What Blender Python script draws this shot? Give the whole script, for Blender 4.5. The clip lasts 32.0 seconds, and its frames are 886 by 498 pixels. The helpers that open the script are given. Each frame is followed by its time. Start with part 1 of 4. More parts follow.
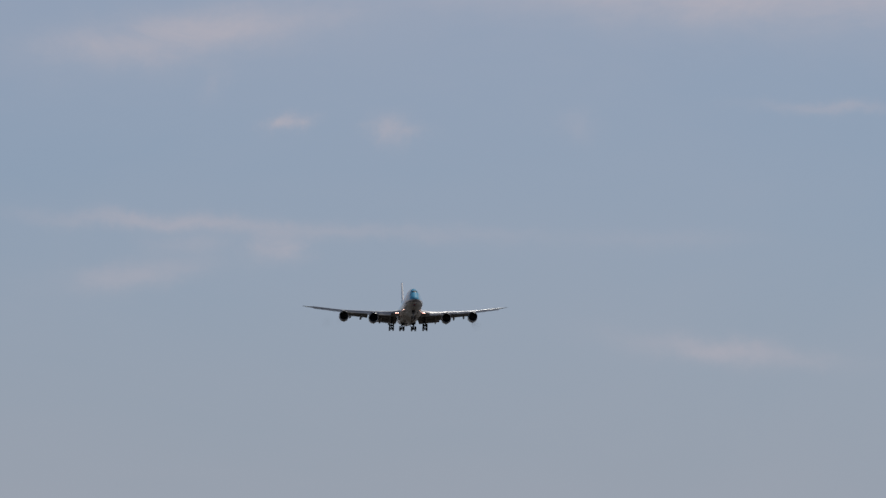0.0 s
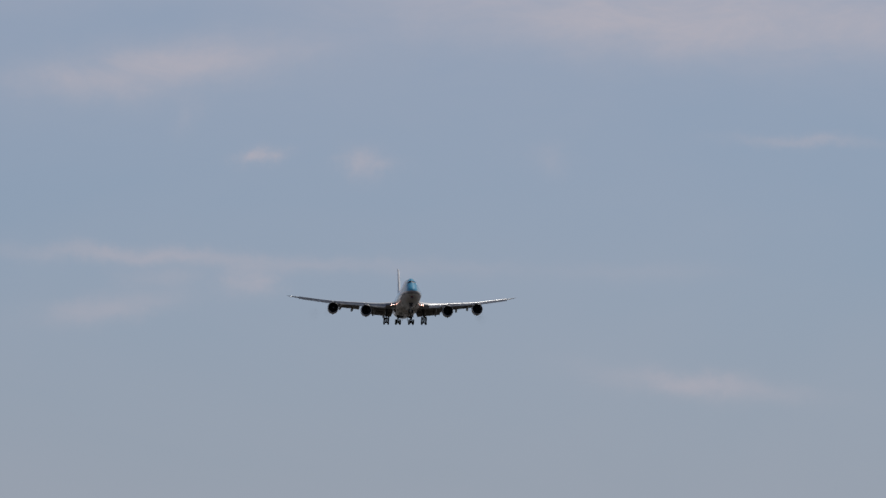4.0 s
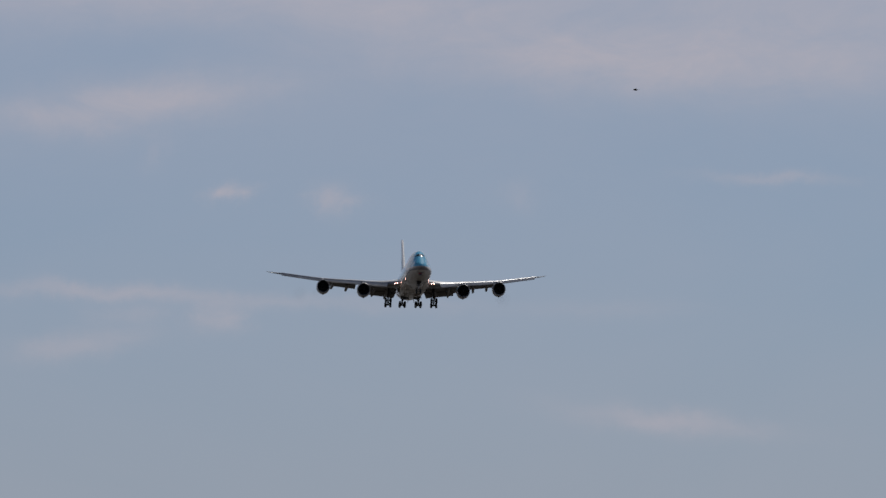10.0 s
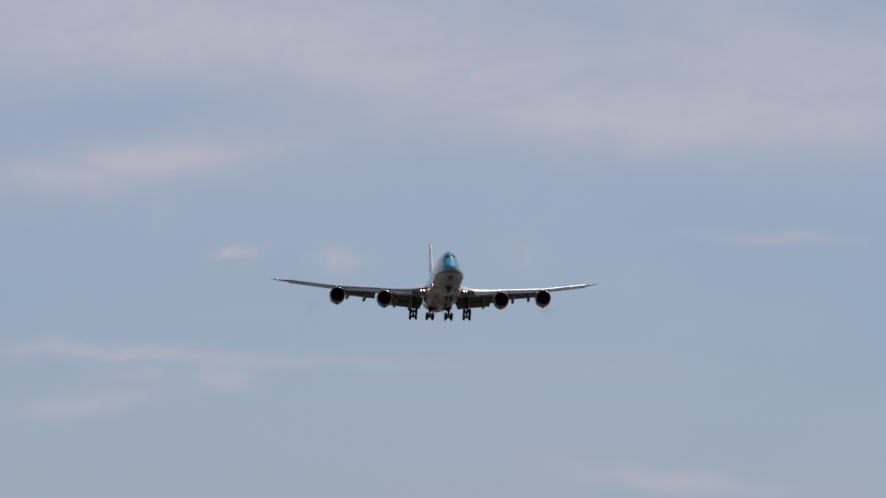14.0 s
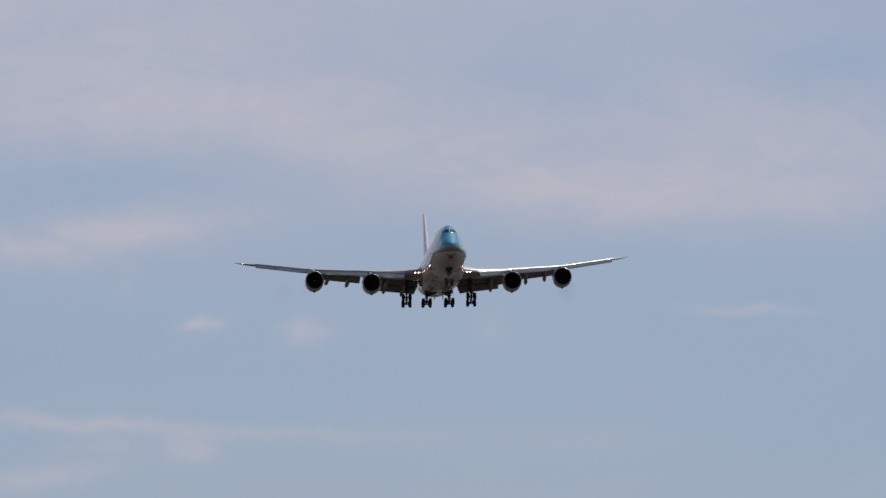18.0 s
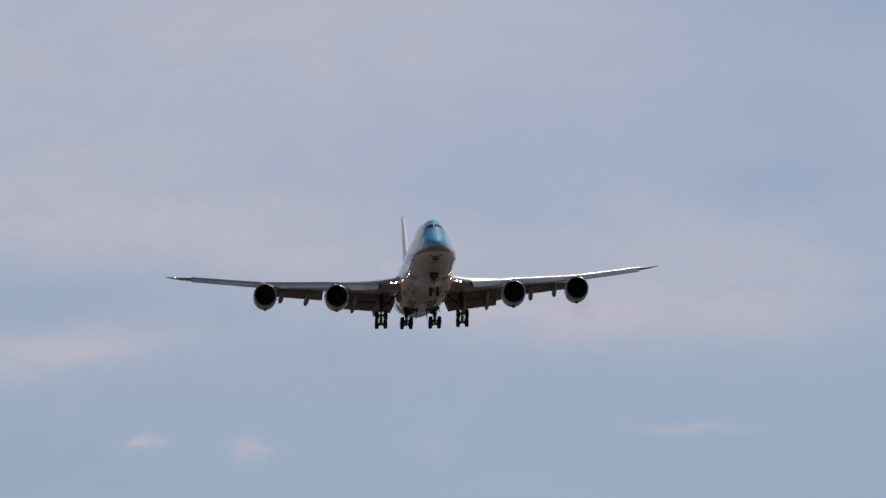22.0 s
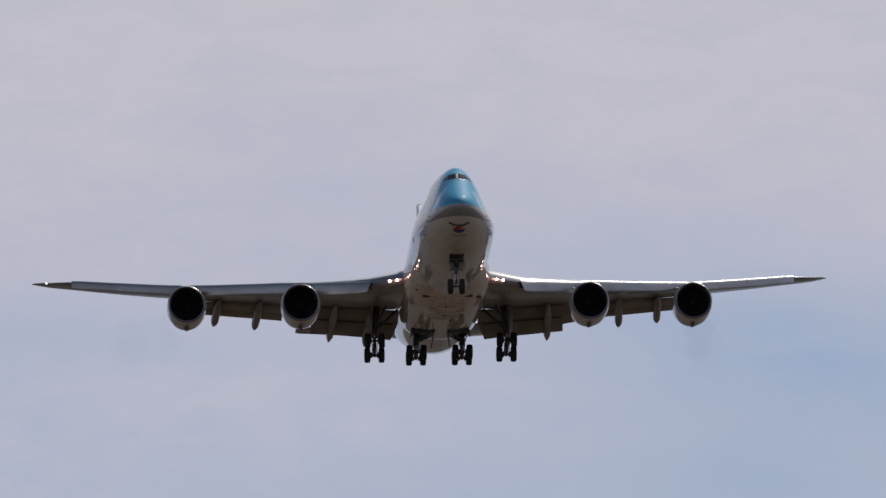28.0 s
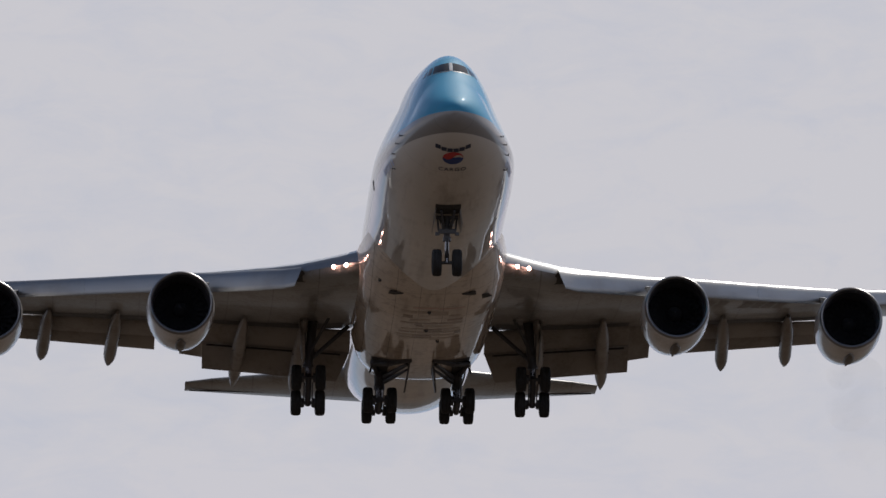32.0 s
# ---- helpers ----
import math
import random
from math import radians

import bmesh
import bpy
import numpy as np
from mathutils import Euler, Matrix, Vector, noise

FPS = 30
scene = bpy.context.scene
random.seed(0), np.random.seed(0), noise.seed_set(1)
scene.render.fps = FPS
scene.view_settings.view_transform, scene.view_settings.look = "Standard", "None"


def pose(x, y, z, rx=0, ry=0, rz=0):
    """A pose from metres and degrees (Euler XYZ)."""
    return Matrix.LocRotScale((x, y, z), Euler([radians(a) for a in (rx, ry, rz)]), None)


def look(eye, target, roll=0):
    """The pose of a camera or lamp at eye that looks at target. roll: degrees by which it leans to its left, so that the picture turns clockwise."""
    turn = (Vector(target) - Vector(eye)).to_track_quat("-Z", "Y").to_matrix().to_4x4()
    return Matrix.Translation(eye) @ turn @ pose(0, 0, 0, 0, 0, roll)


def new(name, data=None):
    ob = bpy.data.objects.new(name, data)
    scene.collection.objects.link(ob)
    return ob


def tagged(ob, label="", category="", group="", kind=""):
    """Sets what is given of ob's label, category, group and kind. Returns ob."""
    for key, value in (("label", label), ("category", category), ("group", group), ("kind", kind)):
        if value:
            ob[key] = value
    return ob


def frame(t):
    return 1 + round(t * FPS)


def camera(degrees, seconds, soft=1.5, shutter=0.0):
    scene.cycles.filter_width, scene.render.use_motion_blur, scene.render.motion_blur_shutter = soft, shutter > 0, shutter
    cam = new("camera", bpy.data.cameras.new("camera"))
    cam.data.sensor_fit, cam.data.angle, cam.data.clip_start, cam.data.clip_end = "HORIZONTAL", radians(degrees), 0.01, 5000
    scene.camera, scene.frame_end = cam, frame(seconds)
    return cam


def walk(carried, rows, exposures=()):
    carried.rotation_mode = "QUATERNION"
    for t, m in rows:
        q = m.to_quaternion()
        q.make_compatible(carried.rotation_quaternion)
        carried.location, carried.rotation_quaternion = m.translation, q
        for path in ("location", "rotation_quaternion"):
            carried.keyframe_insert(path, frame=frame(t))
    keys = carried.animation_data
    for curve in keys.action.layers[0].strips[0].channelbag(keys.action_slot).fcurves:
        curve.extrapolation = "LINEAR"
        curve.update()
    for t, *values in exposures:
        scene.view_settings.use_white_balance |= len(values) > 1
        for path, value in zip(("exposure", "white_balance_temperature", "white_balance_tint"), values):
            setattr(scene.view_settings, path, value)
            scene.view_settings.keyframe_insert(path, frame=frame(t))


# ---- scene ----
FOV = 5.6524
# seconds, degrees of turn to the left, degrees of tilt above the horizon
AIM = [
    (0, -0.532, 4.9446), (0.5, -0.4921, 5.0054), (1, -0.4751, 4.9731), (1.5, -0.4545, 4.9946), (2, -0.4626, 5.0769),
    (2.5, -0.5004, 5.1514), (3, -0.5909, 5.1273), (3.5, -0.6819, 5.1488), (5.5, -0.7406, 5.164), (6, -0.803, 5.1409),
    (6.5, -0.8437, 5.1765), (7, -0.8219, 5.204), (7.5, -0.8512, 5.2155), (8, -0.9397, 5.2769), (8.5, -0.8836, 5.3027),
    (9, -0.8599, 5.3504), (9.5, -0.88, 5.3671), (10, -0.9092, 5.3931), (10.5, -0.8645, 5.4783), (11, -0.9036, 5.4919),
    (11.5, -0.9163, 5.5553), (12, -0.9239, 5.6433), (12.5, -0.8827, 5.6416), (13, -0.9009, 5.7375), (13.5, -0.8783, 5.8201),
    (14, -0.8681, 5.7767), (14.5, -0.8648, 5.7379), (15, -0.8525, 5.7821), (15.5, -0.9977, 5.873), (17.5, -1.0653, 6.1904),
    (18, -1.0879, 6.2348), (18.5, -1.1805, 6.2968), (19, -1.2509, 6.3774), (19.5, -1.3015, 6.4924), (20, -1.3834, 6.7136),
    (20.5, -1.4078, 6.7778), (21, -1.3409, 6.8152), (21.5, -1.3116, 6.8505), (22, -1.4487, 6.9878), (22.5, -1.5249, 7.2378),
    (23, -1.4958, 7.2512), (23.5, -1.5519, 7.3383), (24, -1.5623, 7.7458), (24.5, -1.5481, 7.9583), (25, -1.5821, 8.0943),
    (25.5, -1.7305, 8.2604), (27.5, -1.9864, 9.1024), (28, -1.7449, 9.3457), (28.5, -1.7019, 9.6323), (29, -1.837, 9.9717),
    (29.5, -1.9103, 10.3385), (30, -2.0215, 11.0241), (30.5, -2.1004, 11.4839), (31, -2.2975, 12.1745), (31.5, -2.354, 12.7714),
    (32, -2.4612, 13.7487),
]
# seconds, place, and turn about x, y and z of the aircraft on its glide path
FLIGHT = [
    (0, 15.83, 2898.84, 232.27, -2.05, 0.174, 3.057), (0.5, 16.51, 2859.75, 230.59, -1.935, 0.183, 3.03), (1, 17.18, 2820.68, 228.92, -1.823, 0.185, 3.003),
    (1.5, 17.86, 2781.61, 227.24, -1.707, 0.198, 2.974), (2, 18.52, 2742.56, 225.57, -1.589, 0.149, 2.949), (2.5, 19.19, 2703.51, 224.09, -1.471, 0.169, 2.925),
    (3, 19.86, 2664.48, 222.6, -1.346, 0.178, 2.9), (3.5, 20.52, 2625.46, 221.12, -1.212, 0.196, 2.873), (5.5, 23.14, 2469.51, 214.7, -0.763, 0.496, 2.789),
    (6, 23.78, 2430.55, 213.05, -0.671, 0.479, 2.77), (6.5, 24.24, 2391.6, 210.82, -0.598, 0.224, 2.789), (7, 24.7, 2352.66, 208.59, -0.528, -0.008, 2.812),
    (7.5, 25.15, 2313.74, 206.36, -0.499, -0.2, 2.837), (8, 25.6, 2274.83, 204.13, -0.471, -0.169, 2.865), (8.5, 25.78, 2235.93, 201.65, -0.556, -0.093, 2.877),
    (9, 25.94, 2197.04, 199.16, -0.645, -0.003, 2.886), (9.5, 26.11, 2158.16, 196.67, -0.715, 0.312, 2.896), (10, 26.27, 2119.29, 194.19, -0.785, 0.544, 2.902),
    (10.5, 26.39, 2080.44, 191.87, -0.859, 0.651, 2.887), (11, 26.51, 2041.6, 189.55, -0.935, 0.624, 2.861), (11.5, 26.62, 2002.77, 187.23, -1.019, 0.673, 2.829),
    (12, 26.73, 1963.95, 184.91, -1.107, 0.752, 2.792), (12.5, 26.8, 1925.15, 182.86, -1.158, 0.749, 2.742), (13, 26.88, 1886.35, 180.81, -1.218, 0.749, 2.702),
    (13.5, 26.96, 1847.57, 178.75, -1.261, 0.671, 2.645), (14, 27.03, 1808.8, 176.7, -1.296, 0.603, 2.59), (14.5, 27.11, 1770.04, 174.96, -1.172, 0.492, 2.543),
    (15, 27.19, 1731.29, 173.23, -1.042, 0.347, 2.505), (15.5, 27.26, 1692.56, 171.49, -0.931, 0.176, 2.469), (17.5, 27.73, 1537.73, 164.02, -0.443, -1.252, 2.37),
    (18, 27.85, 1499.06, 162.11, -0.417, -1.301, 2.35), (18.5, 27.91, 1460.39, 159.79, -0.463, -1.198, 2.295), (19, 27.95, 1421.74, 157.47, -0.526, -1.141, 2.245),
    (19.5, 28, 1383.1, 155.15, -0.621, -1.37, 2.179), (20, 28.05, 1344.47, 152.83, -0.705, -1.644, 2.114), (20.5, 27.86, 1305.85, 150.5, -0.806, -1.639, 2.067),
    (21, 27.67, 1267.25, 148.17, -0.905, -1.616, 2.026), (21.5, 27.48, 1228.65, 145.83, -0.993, -1.693, 1.978), (22, 27.28, 1190.07, 143.5, -1.073, -1.749, 1.926),
    (22.5, 26.91, 1151.5, 141.36, -1.033, -1.52, 1.88), (23, 26.54, 1112.94, 139.22, -0.978, -1.127, 1.847), (23.5, 26.16, 1074.4, 137.08, -0.919, -1.1, 1.768),
    (24, 25.77, 1035.86, 134.94, -0.864, -1.191, 1.698), (24.5, 25.35, 997.34, 132.9, -0.825, -1.272, 1.654), (25, 24.92, 958.83, 130.85, -0.793, -1.53, 1.607),
    (25.5, 24.49, 920.33, 128.8, -0.9, -1.872, 1.504), (27.5, 22.55, 766.45, 120.8, -1.416, -1.376, 0.967), (28, 22.04, 728.01, 118.82, -1.449, -0.856, 0.792),
    (28.5, 21.47, 689.58, 116.84, -1.201, -0.437, 0.791), (29, 20.9, 651.17, 114.87, -0.85, -0.183, 0.663), (29.5, 20.33, 612.76, 112.89, -0.483, -0.231, 0.612),
    (30, 19.76, 574.37, 110.92, -0.148, -0.742, 0.547), (30.5, 19.11, 535.99, 109.02, 0.156, -1.189, 0.454), (31, 18.45, 497.62, 107.12, 0.394, -1.342, 0.341),
    (31.5, 17.79, 459.26, 105.23, 0.521, -0.775, 0.218), (32, 17.13, 420.92, 103.33, 0.631, -0.083, 0.106),
]


def aim(turn, tilt):
    return pose(0, 0, 1.7, 90 + tilt, 0, turn)


cam = camera(FOV, 32.0, soft=1.5)
walk(cam, [(t, aim(turn, tilt)) for t, turn, tilt in AIM], exposures=[(0, -0.42), (9, -0.46), (10, -0.48), (11, -0.37), (12, -0.3), (13, -0.27), (19, -0.22), (22, -0.21), (24, -0.16), (28, -0.15), (30, -0.07), (32, -0.02)])

# ---- world and sun ----
SUN_AZ, SUN_EL = 42.0, 57.0  # degrees clockwise from +y, and above the horizon
to_sun = Vector((math.sin(radians(SUN_AZ)) * math.cos(radians(SUN_EL)),
                 math.cos(radians(SUN_AZ)) * math.cos(radians(SUN_EL)), math.sin(radians(SUN_EL))))


class Nodes:
    """Short names for the nodes of one tree."""

    def __init__(self, tree):
        self.tree = tree
        tree.nodes.clear()

    def add(self, kind, inputs=(), **settings):
        node = self.tree.nodes.new(kind)
        for key, value in settings.items():
            if key == "operation":
                node.operation = value
            elif key == "blend":
                node.blend_type = value
            elif key == "data":
                node.data_type = value
            elif key == "clamp":
                node.use_clamp = value
            elif key == "interpolation":
                node.interpolation_type = value
        for key, value in dict(inputs).items():
            self.put(node.inputs[key], value)
        return node

    def put(self, socket, value):
        if isinstance(value, bpy.types.NodeSocket):
            self.tree.links.new(value, socket)
        else:
            socket.default_value = value

    def math(self, operation, a, b=0.0, c=0.0, clamp=False):
        return self.add("ShaderNodeMath", {0: a, 1: b, 2: c}, operation=operation, clamp=clamp).outputs[0]

    def mix(self, factor, a, b, blend="MIX"):
        node = self.add("ShaderNodeMix", {0: factor, 6: a, 7: b}, data="RGBA", blend=blend)
        return node.outputs[2]

    def ramp(self, value, low, high, out_low=0.0, out_high=1.0):
        return self.add("ShaderNodeMapRange", {0: value, 1: low, 2: high, 3: out_low, 4: out_high}, interpolation="SMOOTHSTEP").outputs[0]

    def noise(self, vector, scale, detail=3.0, rough=0.55, warp=0.0):
        node = self.add("ShaderNodeTexNoise", {"Vector": vector, "Scale": scale, "Detail": detail, "Roughness": rough, "Distortion": warp})
        return node.outputs["Fac"]

    def combine(self, x, y, z):
        return self.add("ShaderNodeCombineXYZ", {0: x, 1: y, 2: z}).outputs[0]


# soft clouds low over the horizon: azimuth, elevation, half width, half height, slope, strength (degrees)
LOW_CLOUDS = [
    (-1.16, 6.31, 0.80, 0.16, 0.1, 0.44), (-1.629, 6.254, 0.433, 0.101, 0, 0.16), (-0.601, 6.399, 0.397, 0.108, 0.1, 0.16), (2.394, 6.608, 1.624, 0.198, 0, 0.16),
    (-0.475, 5.756, 0.14, 0.048, 0.14, 0.66), (0.193, 5.691, 0.144, 0.087, 0, 0.468), (1.355, 5.742, 0.144, 0.094, 0, 0.182), (-0.926, 5.994, 0.09, 0.101, 0, 0.104),
    (3.02, 5.845, 0.44, 0.036, -0.02, 0.31), (-1.286, 5.114, 0.758, 0.054, -0.04, 0.39), (0.049, 5.049, 1.191, 0.054, -0.03, 0.208), (-1.106, 4.966, 0.216, 0.051, 0, 0.208),
    (-0.529, 4.948, 0.17, 0.08, 0.15, 0.42), (-1.45, 4.78, 0.42, 0.079, 0.14, 0.34), (2.36, 4.30, 0.60, 0.078, -0.11, 0.48), (2.033, 5.002, 0.469, 0.065, 0, 0.104),
]
MIDDLE_CLOUDS = [
    (-0.929, 7.067, 1.876, 0.361, -0.04, 0.3), (1.416, 6.742, 1.371, 0.253, -0.15, 0.26), (2.931, 6.598, 1.191, 0.271, -0.05, 0.24), (3.22, 6.959, 0.866, 0.253, -0.2, 0.18),
    (1.885, 7.248, 0.613, 0.137, -0.2, -0.16), (3.581, 7.41, 0.541, 0.162, 0, -0.16), (-0.856, 7.572, 1.515, 0.469, -0.1, 0.14), (3.834, 7.752, 0.938, 0.361, -0.2, -0.14),
    (3.113, 6.886, 1.371, 0.253, -0.15, 0.06),
]
HIGH_CLOUDS = [
    (4.0, 8.72, 1.6, 0.5, -0.1, -0.4), (0.2, 8.3, 1.6, 0.4, 0, 0.1), (3.263, 8.928, 0.722, 0.216, 0, -0.08), (-1.03, 8.819, 0.505, 0.162, 0, -0.12), (-0.092, 8.729, 0.325, 0.108, 0, -0.1),
    (3.083, 7.016, 1.515, 0.253, -0.1, 0.08), (-0.886, 6.727, 0.866, 0.216, 0.1, -0.16), (1.099, 7.16, 0.938, 0.216, -0.1, 0.05), (4.039, 8.087, 1.191, 0.397, 0.2, -0.07),
    (1.153, 10.251, 0.722, 0.216, 0, -0.08), (-0.542, 8.7, 0.938, 0.216, 0, -0.08), (2.885, 9.421, 1.082, 0.18, 0.1, -0.1), (1.718, 9.729, 1.515, 0.253, 0, -0.1),
    (-0.374, 11.425, 0.722, 0.433, 0, -0.06), (1.538, 12.182, 1.263, 0.397, 0, 0.06),
]


def make_world():
    world = bpy.data.worlds.new("sky")
    scene.world = world
    world.use_nodes = True
    n = Nodes(world.node_tree)
    sky = n.add("ShaderNodeTexSky")
    sky.sky_type = "NISHITA"
    sky.sun_disc = False
    sky.sun_elevation, sky.sun_rotation = radians(SUN_EL), radians(SUN_AZ)
    sky.altitude, sky.air_density, sky.dust_density, sky.ozone_density = 50.0, 1.0, 0.6, 2.0
    where = n.add("ShaderNodeTexCoord").outputs["Generated"]
    xyz = n.add("ShaderNodeSeparateXYZ", {0: where})
    az = n.math("MULTIPLY", n.math("ARCTAN2", xyz.outputs[0], xyz.outputs[1]), 57.2958)
    el = n.math("MULTIPLY", n.math("ARCSINE", xyz.outputs[2]), 57.2958)
    flat = n.combine(az, el, 0.0)
    # ragged edges
    wobble = n.add("ShaderNodeTexNoise", {"Vector": flat, "Scale": 2.6, "Detail": 6.0, "Roughness": 0.66})
    w = n.add("ShaderNodeSeparateXYZ", {0: wobble.outputs["Color"]})
    az2 = n.math("MULTIPLY_ADD", n.math("SUBTRACT", w.outputs[0], 0.5), 0.7, az)
    el2 = n.math("MULTIPLY_ADD", n.math("SUBTRACT", w.outputs[1], 0.5), 0.2, el)
    total = None
    for a, e, wide, high, slope, strength in LOW_CLOUDS + MIDDLE_CLOUDS + HIGH_CLOUDS:
        da = n.math("SUBTRACT", az2, a)
        de = n.math("SUBTRACT", n.math("SUBTRACT", el2, e), n.math("MULTIPLY", da, slope))
        r = n.math("ADD", n.math("POWER", n.math("ABSOLUTE", n.math("DIVIDE", da, wide)), 2.0), n.math("POWER", n.math("ABSOLUTE", n.math("DIVIDE", de, high)), 2.0))
        one = n.math("MULTIPLY", n.math("EXPONENT", n.math("MULTIPLY", r, -1.0)), strength)
        total = one if total is None else n.math("ADD", total, one)
    # thin high cloud everywhere, thicker higher up
    streak = n.noise(n.combine(n.math("MULTIPLY", az, 0.22), n.math("MULTIPLY", el, 0.6), 1.3), 1.0, 5.0, 0.6, 0.4)
    fine = n.noise(n.combine(n.math("MULTIPLY", az, 1.5), n.math("MULTIPLY", el, 3.6), 4.0), 1.0, 6.0, 0.66, 0.5)
    cover = n.math("MULTIPLY", n.ramp(el, 5.0, 10.8, 0.03, 0.9), n.ramp(el, 15.5, 25.0, 1.0, 0.06))
    veil = n.math("MULTIPLY_ADD", n.math("SUBTRACT", streak, 0.5), 0.35, cover)
    total = n.math("MULTIPLY", total, n.math("MULTIPLY_ADD", fine, 1.8, 0.15))
    veil = n.math("MULTIPLY", n.math("MAXIMUM", veil, 0.0), n.math("MULTIPLY_ADD", fine, 0.55, 0.73))
    total = n.math("MAXIMUM", n.math("ADD", total, veil), 0.0)
    near_sun = n.add("ShaderNodeVectorMath", {0: where, 1: to_sun}, operation="DOT_PRODUCT").outputs["Value"]
    total = n.math("MINIMUM", n.math("ADD", total, n.ramp(near_sun, 0.8, 1.0, 0.0, 0.8)), 0.95)
    haze = n.ramp(el, 2.5, 5.9, 0.85, 0.1)
    blue = n.mix(n.ramp(el, 12.0, 34.0, 0.55, 0.0), sky.outputs[0], (2.3, 3.14, 5.35, 1.0))
    blue = n.mix(n.ramp(el, 16.0, 42.0, 0.0, 0.75), blue, (0.3, 0.62, 1.45, 1.0))
    blue = n.mix(haze, blue, (4.18, 4.6, 5.42, 1.0))
    cloud = n.mix(n.ramp(el, 5.5, 8.0), (5.92, 5.62, 6.32, 1.0), (6.12, 5.86, 6.65, 1.0))
    cloud = n.mix(n.ramp(el, 9.3, 13.0), cloud, (6.1, 5.97, 6.3, 1.0))
    colour = n.mix(total, blue, cloud)
    back = n.add("ShaderNodeBackground", {"Color": colour, "Strength": 0.1})
    n.add("ShaderNodeOutputWorld", {"Surface": back.outputs[0]})


make_world()
sun = new("sun", bpy.data.lights.new("sun", "SUN"))
sun.data.energy, sun.data.angle, sun.data.color = 3.9, radians(0.53), (1.0, 0.95, 0.87)
sun.matrix_world = look(to_sun * 100, (0, 0, 0))


# ---- materials ----
def material(name, colour, rough=0.4, metal=0.0, coat=0.0, dirt=0.0, dirt_colour=(0.12, 0.09, 0.06), scale=1.0, bump=0.0, glow=None):
    mat = bpy.data.materials.new(name)
    mat.use_nodes = True
    n = Nodes(mat.node_tree)
    spot = n.add("ShaderNodeTexCoord").outputs["Object"]
    base = (*colour, 1.0)
    large = n.noise(spot, 0.45 * scale, 4.0, 0.6)
    small = n.noise(spot, 6.0 * scale, 4.0, 0.6)
    tone = n.mix(n.ramp(large, 0.3, 0.7), base, (*[c * 0.88 for c in colour], 1.0))
    if dirt:
        mask = n.math("MULTIPLY", n.ramp(n.math("MULTIPLY", large, n.math("ADD", small, 0.5)), 0.42, 0.7), dirt)
        tone = n.mix(mask, tone, (*dirt_colour, 1.0))
    shader = n.add("ShaderNodeBsdfPrincipled", {"Base Color": tone, "Metallic": metal,
                                                "Roughness": n.ramp(small, 0.2, 0.8, rough * 0.85, min(1.0, rough * 1.2)), "Coat Weight": coat, "Coat Roughness": 0.06})
    if glow:
        n.put(shader.inputs["Emission Color"], (*glow[0], 1.0))
        n.put(shader.inputs["Emission Strength"], glow[1])
    if bump:
        n.put(shader.inputs["Normal"], n.add("ShaderNodeBump", {"Strength": 0.4, "Distance": bump, "Height": small}).outputs[0])
    n.add("ShaderNodeOutputMaterial", {"Surface": shader.outputs[0]})
    return mat


BLUE, SILVER, WHITE = (0.036, 0.268, 0.44), (0.27, 0.25, 0.235), (0.60, 0.55, 0.49)
STRIPE_TOP, STRIPE_FOOT = 0.10, -0.76


def livery():
    """Sky-blue upper half, silver stripe and white belly, with streaks of grime and skin joints."""
    mat = bpy.data.materials.new("livery")
    mat.use_nodes = True
    n = Nodes(mat.node_tree)
    spot = n.add("ShaderNodeTexCoord").outputs["Object"]
    xyz = n.add("ShaderNodeSeparateXYZ", {0: spot})
    x, y, z = xyz.outputs
    upper = n.ramp(z, STRIPE_TOP - 0.01, STRIPE_TOP + 0.01)
    lower = n.ramp(z, STRIPE_FOOT - 0.01, STRIPE_FOOT + 0.01)
    tone = n.mix(lower, (*WHITE, 1.0), (*SILVER, 1.0))
    tone = n.mix(upper, tone, (*BLUE, 1.0))
    along = n.combine(n.math("MULTIPLY", x, 1.6), n.math("MULTIPLY", y, 0.12), n.math("MULTIPLY", z, 1.6))
    streaks = n.noise(along, 1.4, 5.0, 0.65, 0.3)
    blotch = n.noise(spot, 0.7, 4.0, 0.6)
    belly = n.ramp(z, -1.0, -2.6)
    grime = n.math("MULTIPLY", n.math("MULTIPLY", n.ramp(n.math("MULTIPLY_ADD", blotch, 0.5, n.math("MULTIPLY", streaks, 0.6)), 0.5, 0.78), 0.5), belly)
    tone = n.mix(grime, tone, (0.20, 0.16, 0.12, 1.0))
    # skin joints: rings every 2.6 m and lengthwise laps
    ring = n.math("ABSOLUTE", n.math("SUBTRACT", n.math("FRACT", n.math("DIVIDE", y, 2.6)), 0.5))
    joint = n.math("MULTIPLY", n.math("LESS_THAN", ring, 0.006), 0.15)
    tone = n.mix(joint, tone, (0.1, 0.09, 0.08, 1.0))
    silver_only = n.math("MULTIPLY", lower, n.math("SUBTRACT", 1.0, upper))
    shader = n.add("ShaderNodeBsdfPrincipled", {"Base Color": tone, "Metallic": n.math("MULTIPLY", silver_only, 0.35),
                                                "Roughness": n.ramp(blotch, 0.2, 0.8, 0.55, 0.68), "Specular IOR Level": 0.15, "Coat Weight": 1.0, "Coat Roughness": 0.03})
    n.put(shader.inputs["Normal"], n.add("ShaderNodeBump", {"Strength": 0.03, "Distance": 0.02, "Height": n.noise(spot, 1.1, 2.0)}).outputs[0])
    n.add("ShaderNodeOutputMaterial", {"Surface": shader.outputs[0]})
    return mat


